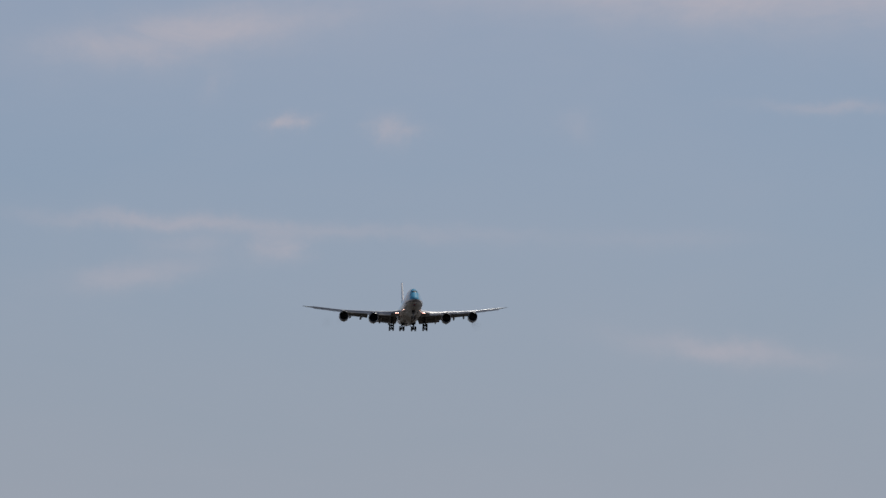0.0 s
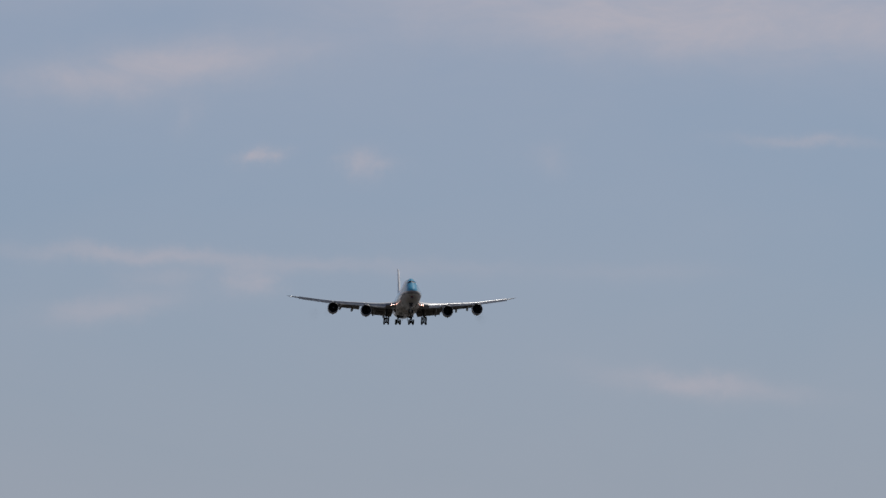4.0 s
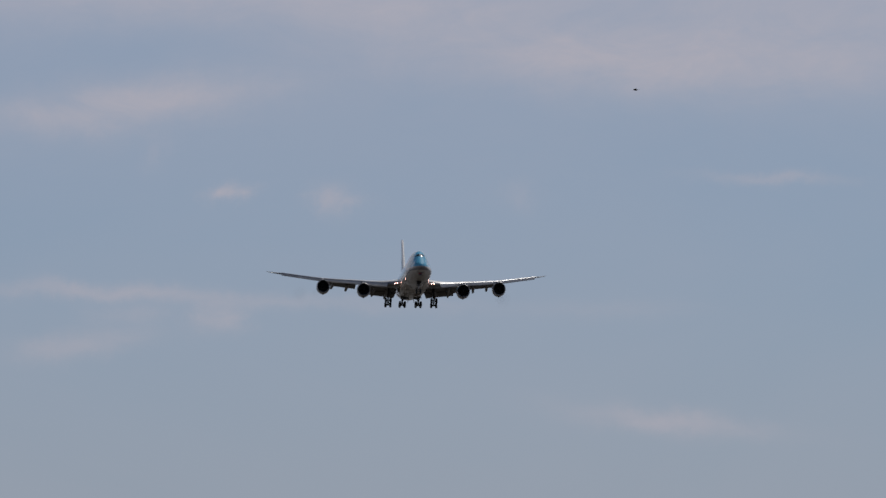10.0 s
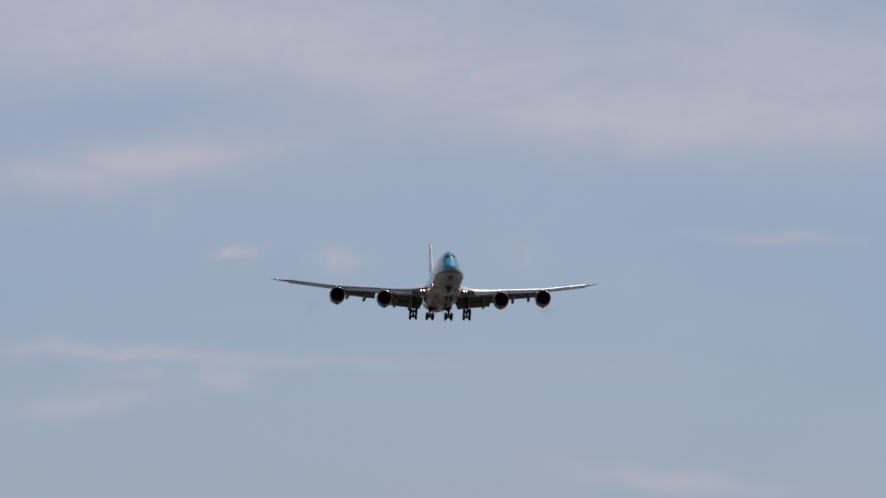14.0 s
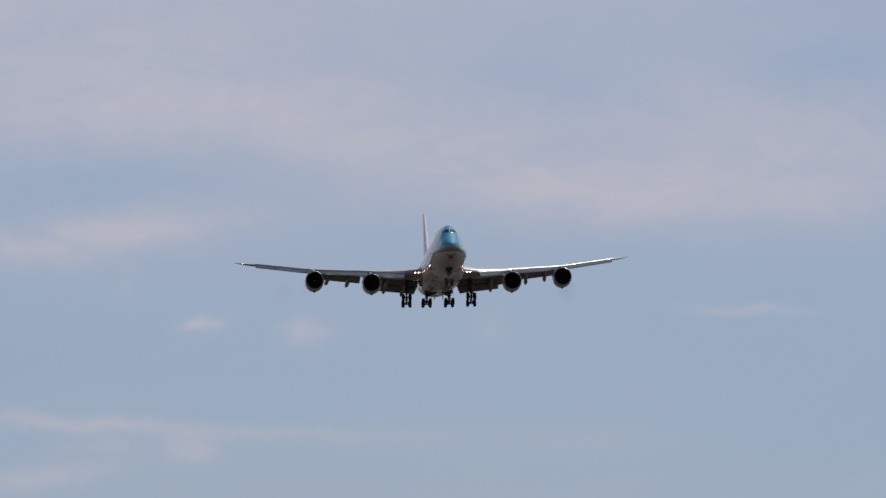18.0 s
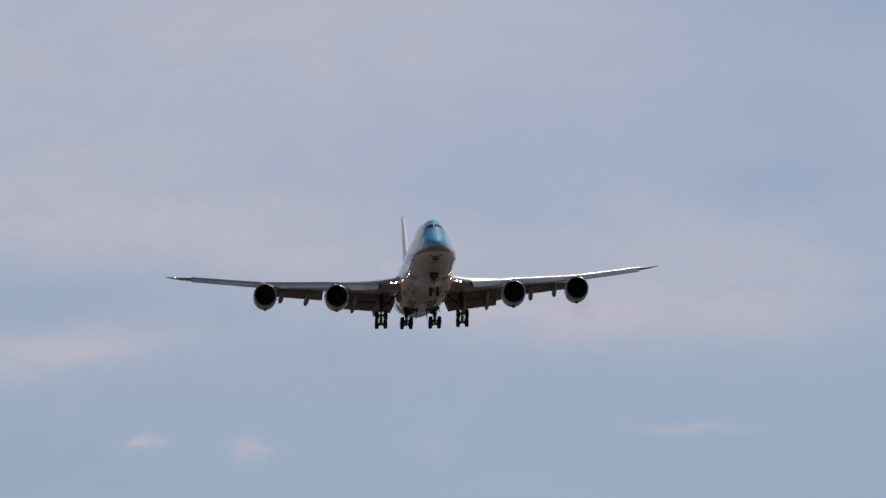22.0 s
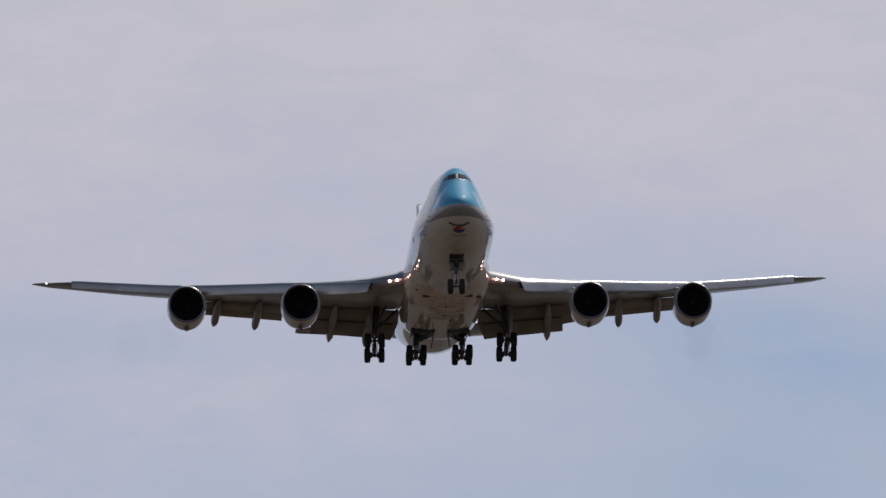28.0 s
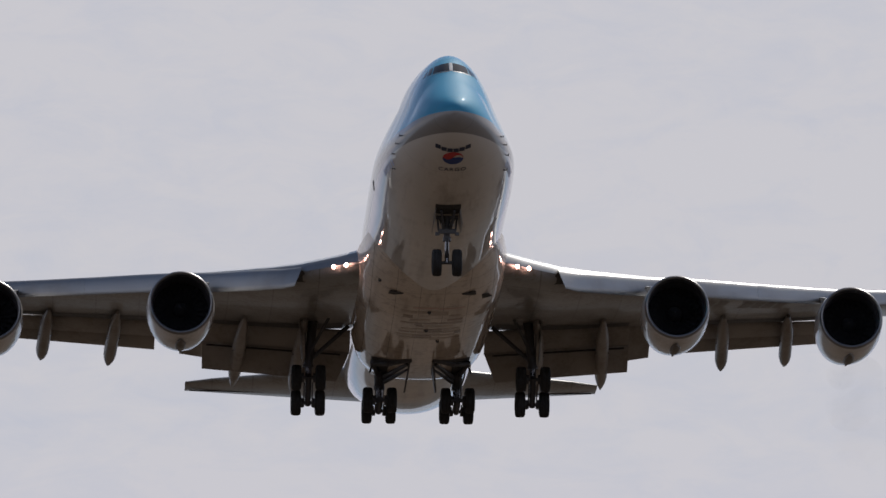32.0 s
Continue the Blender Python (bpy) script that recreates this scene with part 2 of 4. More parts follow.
LIVERY = livery()
WHITE_PAINT = material("white_paint", WHITE, 0.25, 0.0, 0.6, 0.25)
BELLY_PAINT = bpy.data.materials.new("stained_belly_paint")


def belly_paint(mat):
    """White paint with brown stains that run aft, and panel joints."""
    mat.use_nodes = True
    n = Nodes(mat.node_tree)
    spot = n.add("ShaderNodeTexCoord").outputs["Object"]
    x, y, z = n.add("ShaderNodeSeparateXYZ", {0: spot}).outputs
    x = n.math("ABSOLUTE", x)
    soft = n.noise(n.combine(x, n.math("MULTIPLY", y, 0.1), z), 2.0, 4.0, 0.6)
    ragged = n.noise(spot, 2.2, 4.0, 0.65)
    tone = n.mix(n.math("MULTIPLY", n.ramp(soft, 0.4, 0.75), 0.4), (0.64, 0.55, 0.46, 1.0), (0.24, 0.17, 0.12, 1.0))
    tone = n.mix(n.math("MULTIPLY", n.ramp(ragged, 0.52, 0.66), 0.35), tone, (0.16, 0.11, 0.08, 1.0))
    seam = n.math("ABSOLUTE", n.math("SUBTRACT", n.math("FRACT", n.math("DIVIDE", y, 1.7)), 0.5))
    seam_x = n.math("ABSOLUTE", n.math("SUBTRACT", n.math("FRACT", n.math("DIVIDE", x, 1.15)), 0.5))
    joint = n.math("MAXIMUM", n.math("LESS_THAN", seam, 0.012), n.math("LESS_THAN", seam_x, 0.014))
    tone = n.mix(n.math("MULTIPLY", joint, 0.5), tone, (0.07, 0.055, 0.045, 1.0))
    shader = n.add("ShaderNodeBsdfPrincipled", {"Base Color": tone, "Roughness": n.ramp(soft, 0.2, 0.8, 0.5, 0.65), "Specular IOR Level": 0.15, "Coat Weight": 1.0, "Coat Roughness": 0.05})
    ripple = n.noise(n.combine(n.math("MULTIPLY", x, 0.6), y, z), 1.3, 3.0, 0.6)
    n.put(shader.inputs["Coat Normal"], n.add("ShaderNodeBump", {"Strength": 0.10, "Distance": 0.04, "Height": ripple}).outputs[0])
    n.add("ShaderNodeOutputMaterial", {"Surface": shader.outputs[0]})


belly_paint(BELLY_PAINT)
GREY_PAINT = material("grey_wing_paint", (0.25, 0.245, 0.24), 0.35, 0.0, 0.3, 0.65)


def add_seams(mat, sweep, across, along):
    """Dark panel joints over a paint: lines across the span and lines that follow the sweep."""
    tree = mat.node_tree
    shader = [k for k in tree.nodes if k.bl_idname == "ShaderNodeBsdfPrincipled"][0]
    old = shader.inputs["Base Color"].links[0].from_socket

    def op(operation, a, c=0.0):
        node = tree.nodes.new("ShaderNodeMath")
        node.operation = operation
        for socket, value in zip(node.inputs, (a, c)):
            if isinstance(value, bpy.types.NodeSocket):
                tree.links.new(value, socket)
            else:
                socket.default_value = value
        return node.outputs[0]

    spot = tree.nodes.new("ShaderNodeTexCoord").outputs["Object"]
    split = tree.nodes.new("ShaderNodeSeparateXYZ")
    tree.links.new(spot, split.inputs[0])
    x = op("ABSOLUTE", split.outputs[0])
    chord = op("SUBTRACT", split.outputs[1], op("MULTIPLY", x, sweep))
    one = op("LESS_THAN", op("ABSOLUTE", op("SUBTRACT", op("FRACT", op("DIVIDE", x, across)), 0.5)), 0.03 / across)
    two = op("LESS_THAN", op("ABSOLUTE", op("SUBTRACT", op("FRACT", op("DIVIDE", chord, along)), 0.5)), 0.04 / along)
    mix = tree.nodes.new("ShaderNodeMix")
    mix.data_type = "RGBA"
    tree.links.new(op("MULTIPLY", op("MAXIMUM", one, two), 0.45), mix.inputs[0])
    tree.links.new(old, mix.inputs[6])
    mix.inputs[7].default_value = (0.05, 0.045, 0.04, 1.0)
    tree.links.new(mix.outputs[2], shader.inputs["Base Color"])


add_seams(GREY_PAINT, 0.8, 2.1, 2.4)
# lighter copy of the wing grey, with the sun's brightness in its colour
SUNLIT_PAINT = material("sunlit_wing_paint", (0.58, 0.58, 0.58), 0.4, 0.0, 0.3, 0.2)
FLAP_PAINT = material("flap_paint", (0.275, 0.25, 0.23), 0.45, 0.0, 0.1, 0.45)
BARE_METAL = material("bare_aluminium", (0.50, 0.51, 0.53), 0.32, 0.9, 0.0, 0.15)
BRIGHT_METAL = material("bright_aluminium", (0.29, 0.295, 0.31), 0.38, 1.0, 0.0, 0.1, (0.12, 0.09, 0.06), 0.12)
LIP_METAL = material("inlet_lip_metal", (0.27, 0.27, 0.28), 0.34, 0.85, 0.0, 0.2)
NOSE_FLAP_PAINT = material("leading_edge_metal", (0.34, 0.345, 0.36), 0.42, 1.0, 0.0, 0.2, (0.12, 0.09, 0.06), 0.12)
NACELLE_PAINT = material("nacelle_paint", (0.70, 0.69, 0.68), 0.24, 0.0, 0.6, 0.3)
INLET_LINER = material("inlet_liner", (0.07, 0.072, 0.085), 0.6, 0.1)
# near-black colour puts the inlet's shade on the fan blades and spinner
SHADED_FAN = material("shaded_fan_titanium", (0.009, 0.010, 0.014), 0.85, 0.0)
HOT_METAL = material("exhaust_metal", (0.22, 0.20, 0.18), 0.45, 0.8, 0.0, 0.4)
RUBBER = material("tyre_rubber", (0.016, 0.016, 0.017), 0.8, 0.0, 0.0, 0.3, (0.035, 0.032, 0.03), 1.0, 0.01)
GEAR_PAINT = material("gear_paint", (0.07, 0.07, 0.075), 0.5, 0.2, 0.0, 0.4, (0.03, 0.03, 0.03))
GEAR_STEEL = material("chrome_piston", (0.26, 0.26, 0.28), 0.28, 1.0)
HUB_PAINT = material("wheel_rim", (0.32, 0.32, 0.33), 0.45, 0.4, 0.0, 0.4)
# dark colour that stands in for the shade inside openings and gaps
DARK = material("opening_shade", (0.045, 0.043, 0.042), 0.7)
GLASS = material("cockpit_glass", (0.008, 0.009, 0.012), 0.05, 0.0, 0.0)
FADED_INK = material("faded_lettering", (0.40, 0.42, 0.56), 0.4)
[k for k in GLASS.node_tree.nodes if k.bl_idname == "ShaderNodeBsdfPrincipled"][0].inputs["Specular IOR Level"].default_value = 0.5
INK = material("dark_lettering", (0.03, 0.04, 0.07), 0.4)
RED = material("red_emblem", (0.50, 0.03, 0.03), 0.4)
NAVY = material("navy_emblem", (0.02, 0.05, 0.20), 0.4)
LAMP = material("landing_lamp", (1.0, 0.9, 0.8), 0.2, 0.0, 0.0, 0.0, (0, 0, 0), 1.0, 0.0, ((1.0, 0.54, 0.44), 16.0))
TIP_LAMP = material("wingtip_lamp", (0.9, 0.9, 0.9), 0.2, glow=((1.0, 0.97, 0.92), 5.0))
PINK_PAINT = material("faded_pink_paint", (0.50, 0.33, 0.27), 0.5, 0.0, 0.6, 0.2)
WORN_PANEL = material("worn_panel_paint", (0.42, 0.33, 0.25), 0.5, 0.0, 0.7, 0.4)
STAINED_PANEL = material("stained_panel_paint", (0.26, 0.18, 0.13), 0.5, 0.0, 0.7, 0.5)
# white that puts the sun's glare into the colour of the fin's edge
FIN_EDGE = material("fin_edge_glare", (0.86, 0.85, 0.84), 0.3, 0.0, 0.6)
FIN_PAINT = material("fin_paint", (0.07, 0.30, 0.48), 0.28, 0.0, 0.5, 0.1)


def ground_material():
    mat = bpy.data.materials.new("fields")
    mat.use_nodes = True
    n = Nodes(mat.node_tree)
    spot = n.add("ShaderNodeTexCoord").outputs["Object"]
    big = n.noise(spot, 0.012, 4.0, 0.6, 0.4)
    mid = n.noise(spot, 0.08, 4.0, 0.6)
    fine = n.noise(spot, 2.5, 4.0, 0.6)
    tone = n.mix(n.ramp(big, 0.42, 0.58), (0.060, 0.039, 0.025, 1.0), (0.033, 0.023, 0.015, 1.0))
    tone = n.mix(n.ramp(mid, 0.5, 0.62), tone, (0.010, 0.009, 0.006, 1.0))
    tone = n.mix(n.math("MULTIPLY", fine, 0.4), tone, (0.064, 0.043, 0.028, 1.0))
    # past the dry fields the unseen land is set grey and darker, to weaken bounce light
    north = n.add("ShaderNodeSeparateXYZ", {0: spot}).outputs[1]
    far_dim = n.mix(n.ramp(mid, 0.4, 0.6), (0.025, 0.023, 0.021, 1.0), (0.016, 0.015, 0.014, 1.0))
    tone = n.mix(n.ramp(n.math("MULTIPLY_ADD", big, 300.0, north), 1050.0, 1750.0), tone, far_dim)
    shader = n.add("ShaderNodeBsdfPrincipled", {"Base Color": tone, "Roughness": 0.95})
    n.add("ShaderNodeOutputMaterial", {"Surface": shader.outputs[0]})
    return mat


# ---- mesh helpers ----
MID = 33.0  # the aircraft's origin lies this far behind its nose


def part(name, bm, mat, parent=None, label="", smooth=True):
    """Links a bmesh as one mesh object, as a part of parent."""
    if smooth:
        for face in bm.faces:
            face.smooth = True
        for edge in bm.edges:
            if len(edge.link_faces) == 2 and edge.calc_face_angle(0.0) > 0.7:
                edge.smooth = False
    data = bpy.data.meshes.new(name)
    bm.to_mesh(data)
    bm.free()
    data.materials.append(mat)
    ob = new(name, data)
    if parent:
        ob.parent = parent
    if label:
        tagged(ob, label)
    return ob


def at(x, s, z):
    """A point of the aircraft: x across, s behind the nose, z above the body's axis."""
    return Vector((x, s - MID, z))


def loft(rings, bm=None, closed=True, caps=True):
    """Skin over rings of points, all of one count."""
    bm = bm or bmesh.new()
    rows = [[bm.verts.new(p) for p in ring] for ring in rings]
    count = len(rows[0])
    for a, b in zip(rows, rows[1:]):
        for i in range(count if closed else count - 1):
            j = (i + 1) % count
            bm.faces.new((a[i], a[j], b[j], b[i]))
    if closed and caps:
        bm.faces.new(rows[0][::-1])
        bm.faces.new(rows[-1])
    bmesh.ops.recalc_face_normals(bm, faces=bm.faces[:])
    return bm


def rod(bm, a, b, r, r2=None, count=12):
    """A tapered bar from a to b."""
    a, b = Vector(a), Vector(b)
    ahead = (b - a).normalized()
    side = ahead.cross(Vector((0, 0, 1)) if abs(ahead.z) < 0.9 else Vector((1, 0, 0))).normalized()
    up = side.cross(ahead)
    r2 = r if r2 is None else r2
    turn = [2 * math.pi * i / count for i in range(count)]
    return loft([[p + (side * math.cos(t) + up * math.sin(t)) * k for t in turn] for p, k in ((a, r), (b, r2))], bm)


def spun(profile, centre, axis="y", count=40, bm=None, caps=False):
    """A skin of revolution: profile of (distance along the axis, radius)."""
    rings = []
    for d, r in profile:
        ring = []
        for i in range(count):
            t = 2 * math.pi * i / count
            c, s = math.cos(t) * r, math.sin(t) * r
            ring.append(Vector(centre) + (Vector((c, d, s)) if axis == "y" else Vector((d, c, s))))
        rings.append(ring)
    return loft(rings, bm, True, caps)


def slab(bm, corners, thick):
    """A plate over four corners, with its thickness along its normal and eased edges."""
    c = [Vector(p) for p in corners]
    normal = (c[1] - c[0]).cross(c[3] - c[0]).normalized() * thick / 2
    return loft([[p + normal for p in c], [p - normal for p in c]], bm)


def blend(table, s):
    """Smooth values from a table of rows (s, a, b, ...)."""
    keys = [row[0] for row in table]
    if s <= keys[0]:
        return table[0][1:]
    if s >= keys[-1]:
        return table[-1][1:]
    k = max(i for i in range(len(keys)) if keys[i] <= s)
    u = (s - keys[k]) / (keys[k + 1] - keys[k])

    def slope(i, c):
        if i == 0 or i == len(keys) - 1:
            j = 1 if i == 0 else i
            return (table[j][c] - table[j - 1][c]) / (keys[j] - keys[j - 1])
        a = (table[i][c] - table[i - 1][c]) / (keys[i] - keys[i - 1])
        b = (table[i + 1][c] - table[i][c]) / (keys[i + 1] - keys[i])
        return 0.0 if a * b <= 0 else 2 * a * b / (a + b)

    out = []
    for c in range(1, len(table[0])):
        h = keys[k + 1] - keys[k]
        p0, p1, m0, m1 = table[k][c], table[k + 1][c], slope(k, c) * h, slope(k + 1, c) * h
        out.append(p0 * (2 * u**3 - 3 * u**2 + 1) + m0 * (u**3 - 2 * u**2 + u) + p1 * (3 * u**2 - 2 * u**3) + m1 * (u**3 - u**2))
    return out


# ---- ground ----
def make_ground():
    bm = bmesh.new()
    size = 30000.0
    bmesh.ops.create_grid(bm, x_segments=24, y_segments=24, size=size)
    ob = part("ground", bm, ground_material())
    tagged(ob, "dry brown fields around the approach path", "ground", kind="structure")


make_ground()

# ---- the aircraft's body ----
# s, bottom, crown, half width, height of the widest line, share of the double-lobe section, how round the rest is
NOSE_HULL = [
    (0.0, 0.06, 0.14, 0.04, 0.10, 0.0, 2.0), (0.06, -0.20, 0.38, 0.30, 0.08, 0.0, 2.0), (0.2, -0.43, 0.60, 0.54, 0.05, 0.0, 2.0), (0.5, -0.72, 0.88, 0.90, -0.03, 0.0, 1.9),
    (1.0, -1.06, 1.25, 1.30, -0.14, 0.0, 1.8), (2.0, -1.58, 1.92, 1.85, -0.27, 0.0, 1.6), (3.0, -1.98, 2.56, 2.22, -0.34, 0.0, 1.42), (3.5, -2.15, 2.98, 2.37, -0.36, 0.0, 1.34),
    (4.0, -2.31, 3.36, 2.51, -0.37, 0.0, 1.27), (5.0, -2.58, 3.86, 2.72, -0.36, 0.0, 1.22), (6.0, -2.79, 4.18, 2.88, -0.31, 0.05, 1.25), (8.0, -3.05, 4.50, 3.08, -0.16, 0.3, 1.4),
]
REAR_HULL = [
    (10.0, -3.19, 4.62, 3.19, -0.05, 0.6, 1.5), (12.5, -3.25, 4.66, 3.25, 0.0, 0.9, 1.6), (21.0, -3.25, 4.60, 3.25, 0.0, 1.0, 1.6), (25.0, -3.25, 4.2, 3.25, 0.0, 0.7, 1.7),
    (30.0, -3.25, 3.45, 3.25, 0.0, 0.1, 2.0), (34.0, -3.25, 3.3, 3.25, 0.0, 0.0, 2.0), (46.0, -3.25, 3.27, 3.25, 0.0, 0.0, 2.0), (50.0, -2.95, 3.27, 3.23, 0.05, 0.0, 2.0), (55.0, -2.05, 3.27, 3.10, 0.3, 0.0, 2.0),
    (60.0, -0.78, 3.26, 2.75, 0.8, 0.0, 2.0), (65.0, 0.48, 3.22, 2.1, 1.45, 0.0, 2.0), (70.0, 1.55, 3.12, 1.35, 2.1, 0.0, 2.0), (74.0, 2.2, 2.95, 0.65, 2.5, 0.0, 2.0), (75.4, 2.42, 2.82, 0.3, 2.6, 0.0, 2.0),
]
HULL = NOSE_HULL + REAR_HULL


def lobes(u):
    """Half width of the body, as a share, at the share u of the height above its widest line: main lobe and upper deck."""
    z = 4.62 * u
    main = math.sqrt(max(0.0, 1 - (z / 3.25) ** 2)) * 3.25
    top = math.sqrt(max(0.0, 2.18**2 - (z - 2.44) ** 2)) if z > 0.26 else 0.0
    k = 0.25
    h = max(k - abs(main - top), 0.0) / k
    return (max(main, top) + h * h * k * 0.25 * (1 if z > 0.8 else 0)) / 3.25 if u < 1 else 0.0


def hull_x(s, z):
    """Half width of the body at s and height z."""
    low, top, wide, mid, share, peak = blend(HULL, s)
    if z <= low or z >= top:
        return 0.0
    if z < mid:
        return wide * math.sqrt(max(0.0, 1 - ((mid - z) / (mid - low)) ** 2))
    u = (z - mid) / (top - mid)
    slim = max(0.0, min(1.0, (s - 1.0) / 2.0)) * max(0.0, min(1.0, (16.0 - s) / 9.0)) ** 1.5
    return wide * (1 - 0.11 * slim * min(1.0, u / 0.35)) * (share * lobes(u) + (1 - share) * math.sqrt(max(0.0, 1 - u**peak)))


def belly_z(x, s):
    low, top, wide, mid, share, peak = blend(HULL, s)
    return mid - (mid - low) * math.sqrt(max(0.0, 1 - (x / wide) ** 2))


def hull_s(x, z):
    """How far behind the nose the skin lies that is seen from ahead at (x, z)."""
    low, high, x = 0.0, 14.0, max(abs(x), 0.02)
    for _ in range(40):
        middle = (low + high) / 2
        if hull_x(middle, z) >= abs(x):
            high = middle
        else:
            low = middle
    return high


def hull_ring(s, half=30):
    low, top, wide, mid, share, peak = blend(HULL, s)
    right = []
    for i in range(half + 1):
        t = math.pi * i / half  # from the crown down to the keel
        if t < math.pi / 2:
            z = mid + (top - mid) * math.cos(t)
        else:
            z = mid + (mid - low) * math.cos(t)
        right.append((hull_x(s, z) if 0 < i < half else 0.0, z))
    return [at(x, s, z) for x, z in right] + [at(-x, s, z) for x, z in right[-2:0:-1]]


def hull_stations():
    s, out = 0.0, []
    while s < 75.4:
        out.append(s)
        s += 0.03 if s < 0.3 else 0.1 if s < 1 else 0.2 if s < 6 else 0.5 if s < 14 else 1.0
    return out + [75.4]


def on_front(corners, steps, lift=0.012):
    """A patch of the skin, seen from ahead, over four corners (x, z) given from lower left round to upper left."""
    bm = bmesh.new()
    (x0, z0), (x1, z1), (x2, z2), (x3, z3) = corners
    rows = []
    for i in range(steps + 1):
        v = i / steps
        row = []
        for j in range(steps + 1):
            u = j / steps
            x = (x0 * (1 - u) + x1 * u) * (1 - v) + (x3 * (1 - u) + x2 * u) * v
            z = (z0 * (1 - u) + z1 * u) * (1 - v) + (z3 * (1 - u) + z2 * u) * v
            row.append(at(x, hull_s(x, z) - lift, z))
        rows.append(row)
    return loft(rows, bm, False)


def on_belly(mat, name, parent, outline, label=""):
    """A flat mark on the belly: outline of (x, s)."""
    bm = bmesh.new()
    ring = [bm.verts.new(at(x, s, belly_z(x, s) - 0.015)) for x, s in outline]
    face = bm.faces.new(ring)
    bmesh.ops.triangulate(bm, faces=[face])
    return part(name, bm, mat, parent, label)


aircraft = tagged(new("cargo_aircraft"), "sky-blue and white four-engined freighter, gear and flaps lowered", "aircraft")


def make_body():
    hull = part("fuselage", loft([hull_ring(s) for s in hull_stations()]), LIVERY, aircraft, "sky-blue and white fuselage with a silver stripe")
    # cockpit windows: two in front, two on each side
    for side in (-1, 1):
        for corners, steps in (
            (((0.09, 2.80), (0.82, 2.72), (0.71, 3.20), (0.09, 3.31)), 6),
            (((0.87, 2.72), (1.06, 2.68), (0.93, 3.11), (0.76, 3.18)), 5),
            (((1.11, 2.67), (1.24, 2.64), (1.10, 2.98), (0.98, 3.07)), 4),
        ):
            part("cockpit_window", on_front([(side * x, z) for x, z in corners], steps), GLASS, hull, "dark cockpit window pane")
        part("window_frame", on_front([(side * x, z) for x, z in ((0.09, 2.735), (0.95, 2.64), (0.94, 2.67), (0.09, 2.775))], 5, 0.016), HUB_PAINT, hull, "grey metal window sill")
    part("window_post", on_front([(-0.075, 2.78), (0.075, 2.78), (0.075, 3.32), (-0.075, 3.32)], 4, 0.02), BARE_METAL, hull, "bright metal windshield post")
    # emblem of two swirling halves, and lettering, under the nose
    cx, cs, rx, rs = 0.02, 2.02, 0.47, 0.40
    for sign, mat, label in ((-1, RED, "red half of the round emblem"), (1, NAVY, "navy half of the round emblem")):
        half = [(cx + rx * math.cos(math.pi * i / 16), cs + sign * rs * math.sin(math.pi * i / 16)) for i in range(17)]
        wave = [(cx - rx + 2 * rx * i / 12, cs - sign * 0 + 0.15 * math.sin(2 * math.pi * i / 12) + (0.07 * sign)) for i in range(1, 12)]
        on_belly(mat, "emblem", hull, half + wave, label)
    for i in range(6):
        a = (i - 2.5) * 0.27
        s = 1.50 - 0.10 * (i - 2.5) ** 2 / 6.25
        on_belly(INK, "lettering_bar", hull, [(a - 0.12, s - 0.10), (a + 0.12, s - 0.10), (a + 0.12, s + 0.12), (a - 0.12, s + 0.12)], "dark bar of lettering")
    text = bpy.data.curves.new("lettering", "FONT")
    text.body, text.size, text.align_x = "CARGO", 0.33, "CENTER"
    text.space_character, text.offset = 1.15, 0.004
    holder = bpy.data.objects.new("lettering", text)
    data = bpy.data.meshes.new_from_object(holder)
    bpy.data.objects.remove(holder)
    for v in data.vertices:
        x, s = 0.02 + v.co.x, 2.92 - v.co.y
        v.co = at(x, s, belly_z(x, s) - 0.015)
    data.materials.append(INK)
    ob = new("lettering", data)
    ob.parent = hull
    tagged(ob, "dark word CARGO under the nose")
    # worn lettering along the flanks, just under the stripe
    for side in (-1, 1):
        for i in range(6):
            s = 4.9 + 0.4 * i
            bm = bmesh.new()
            corners = [(s, -1.22), (s + 0.24, -1.22), (s + 0.24, -0.95), (s, -0.95)]
            bm.faces.new([bm.verts.new(at(side * (hull_x(a, z) + 0.015), a, z)) for a, z in corners])
            part("lettering_bar", bm, FADED_INK, hull, "faded blue bar of lettering on the flank")
    # probes on the cheeks
    for side in (-1, 1):
        for s, z in ((3.0, -0.32), (3.6, -0.55), (4.3, -0.85), (5.1, -1.35)):
            bm = bmesh.new()
            x = hull_x(s, z) * side
            rod(bm, at(x * 0.98, s, z), at(x + 0.14 * side, s - 0.03, z - 0.02), 0.03, 0.02, 8)
            rod(bm, at(x + 0.13 * side, s + 0.02, z - 0.02), at(x + 0.13 * side, s - 0.34, z - 0.02), 0.022, 0.012, 8)
            part("air_data_probe", bm, GEAR_PAINT, hull, "small dark air probe")
    # a slanting drain outlet on the flank
    x0, x1 = hull_x(11.8, -0.75), hull_x(11.4, -0.4)
    part("drain_outlet", rod(bmesh.new(), at(-x0 - 0.01, 11.8, -0.75), at(-x1 - 0.01, 11.4, -0.4), 0.022, 0.018, 8), GEAR_PAINT, hull, "thin dark outlet on the flank")
    # aerials under the belly and the drain masts
    for s in (12.5, 15.2):
        z = belly_z(0, s)
        bm = bmesh.new()
        slab(bm, [at(0, s, z + 0.03), at(0, s + 0.55, z + 0.03), at(0, s + 0.5, z - 0.32), at(0, s + 0.22, z - 0.32)], 0.05)
        part("blade_aerial", bm, WHITE_PAINT, hull)
    return hull


hull = make_body()

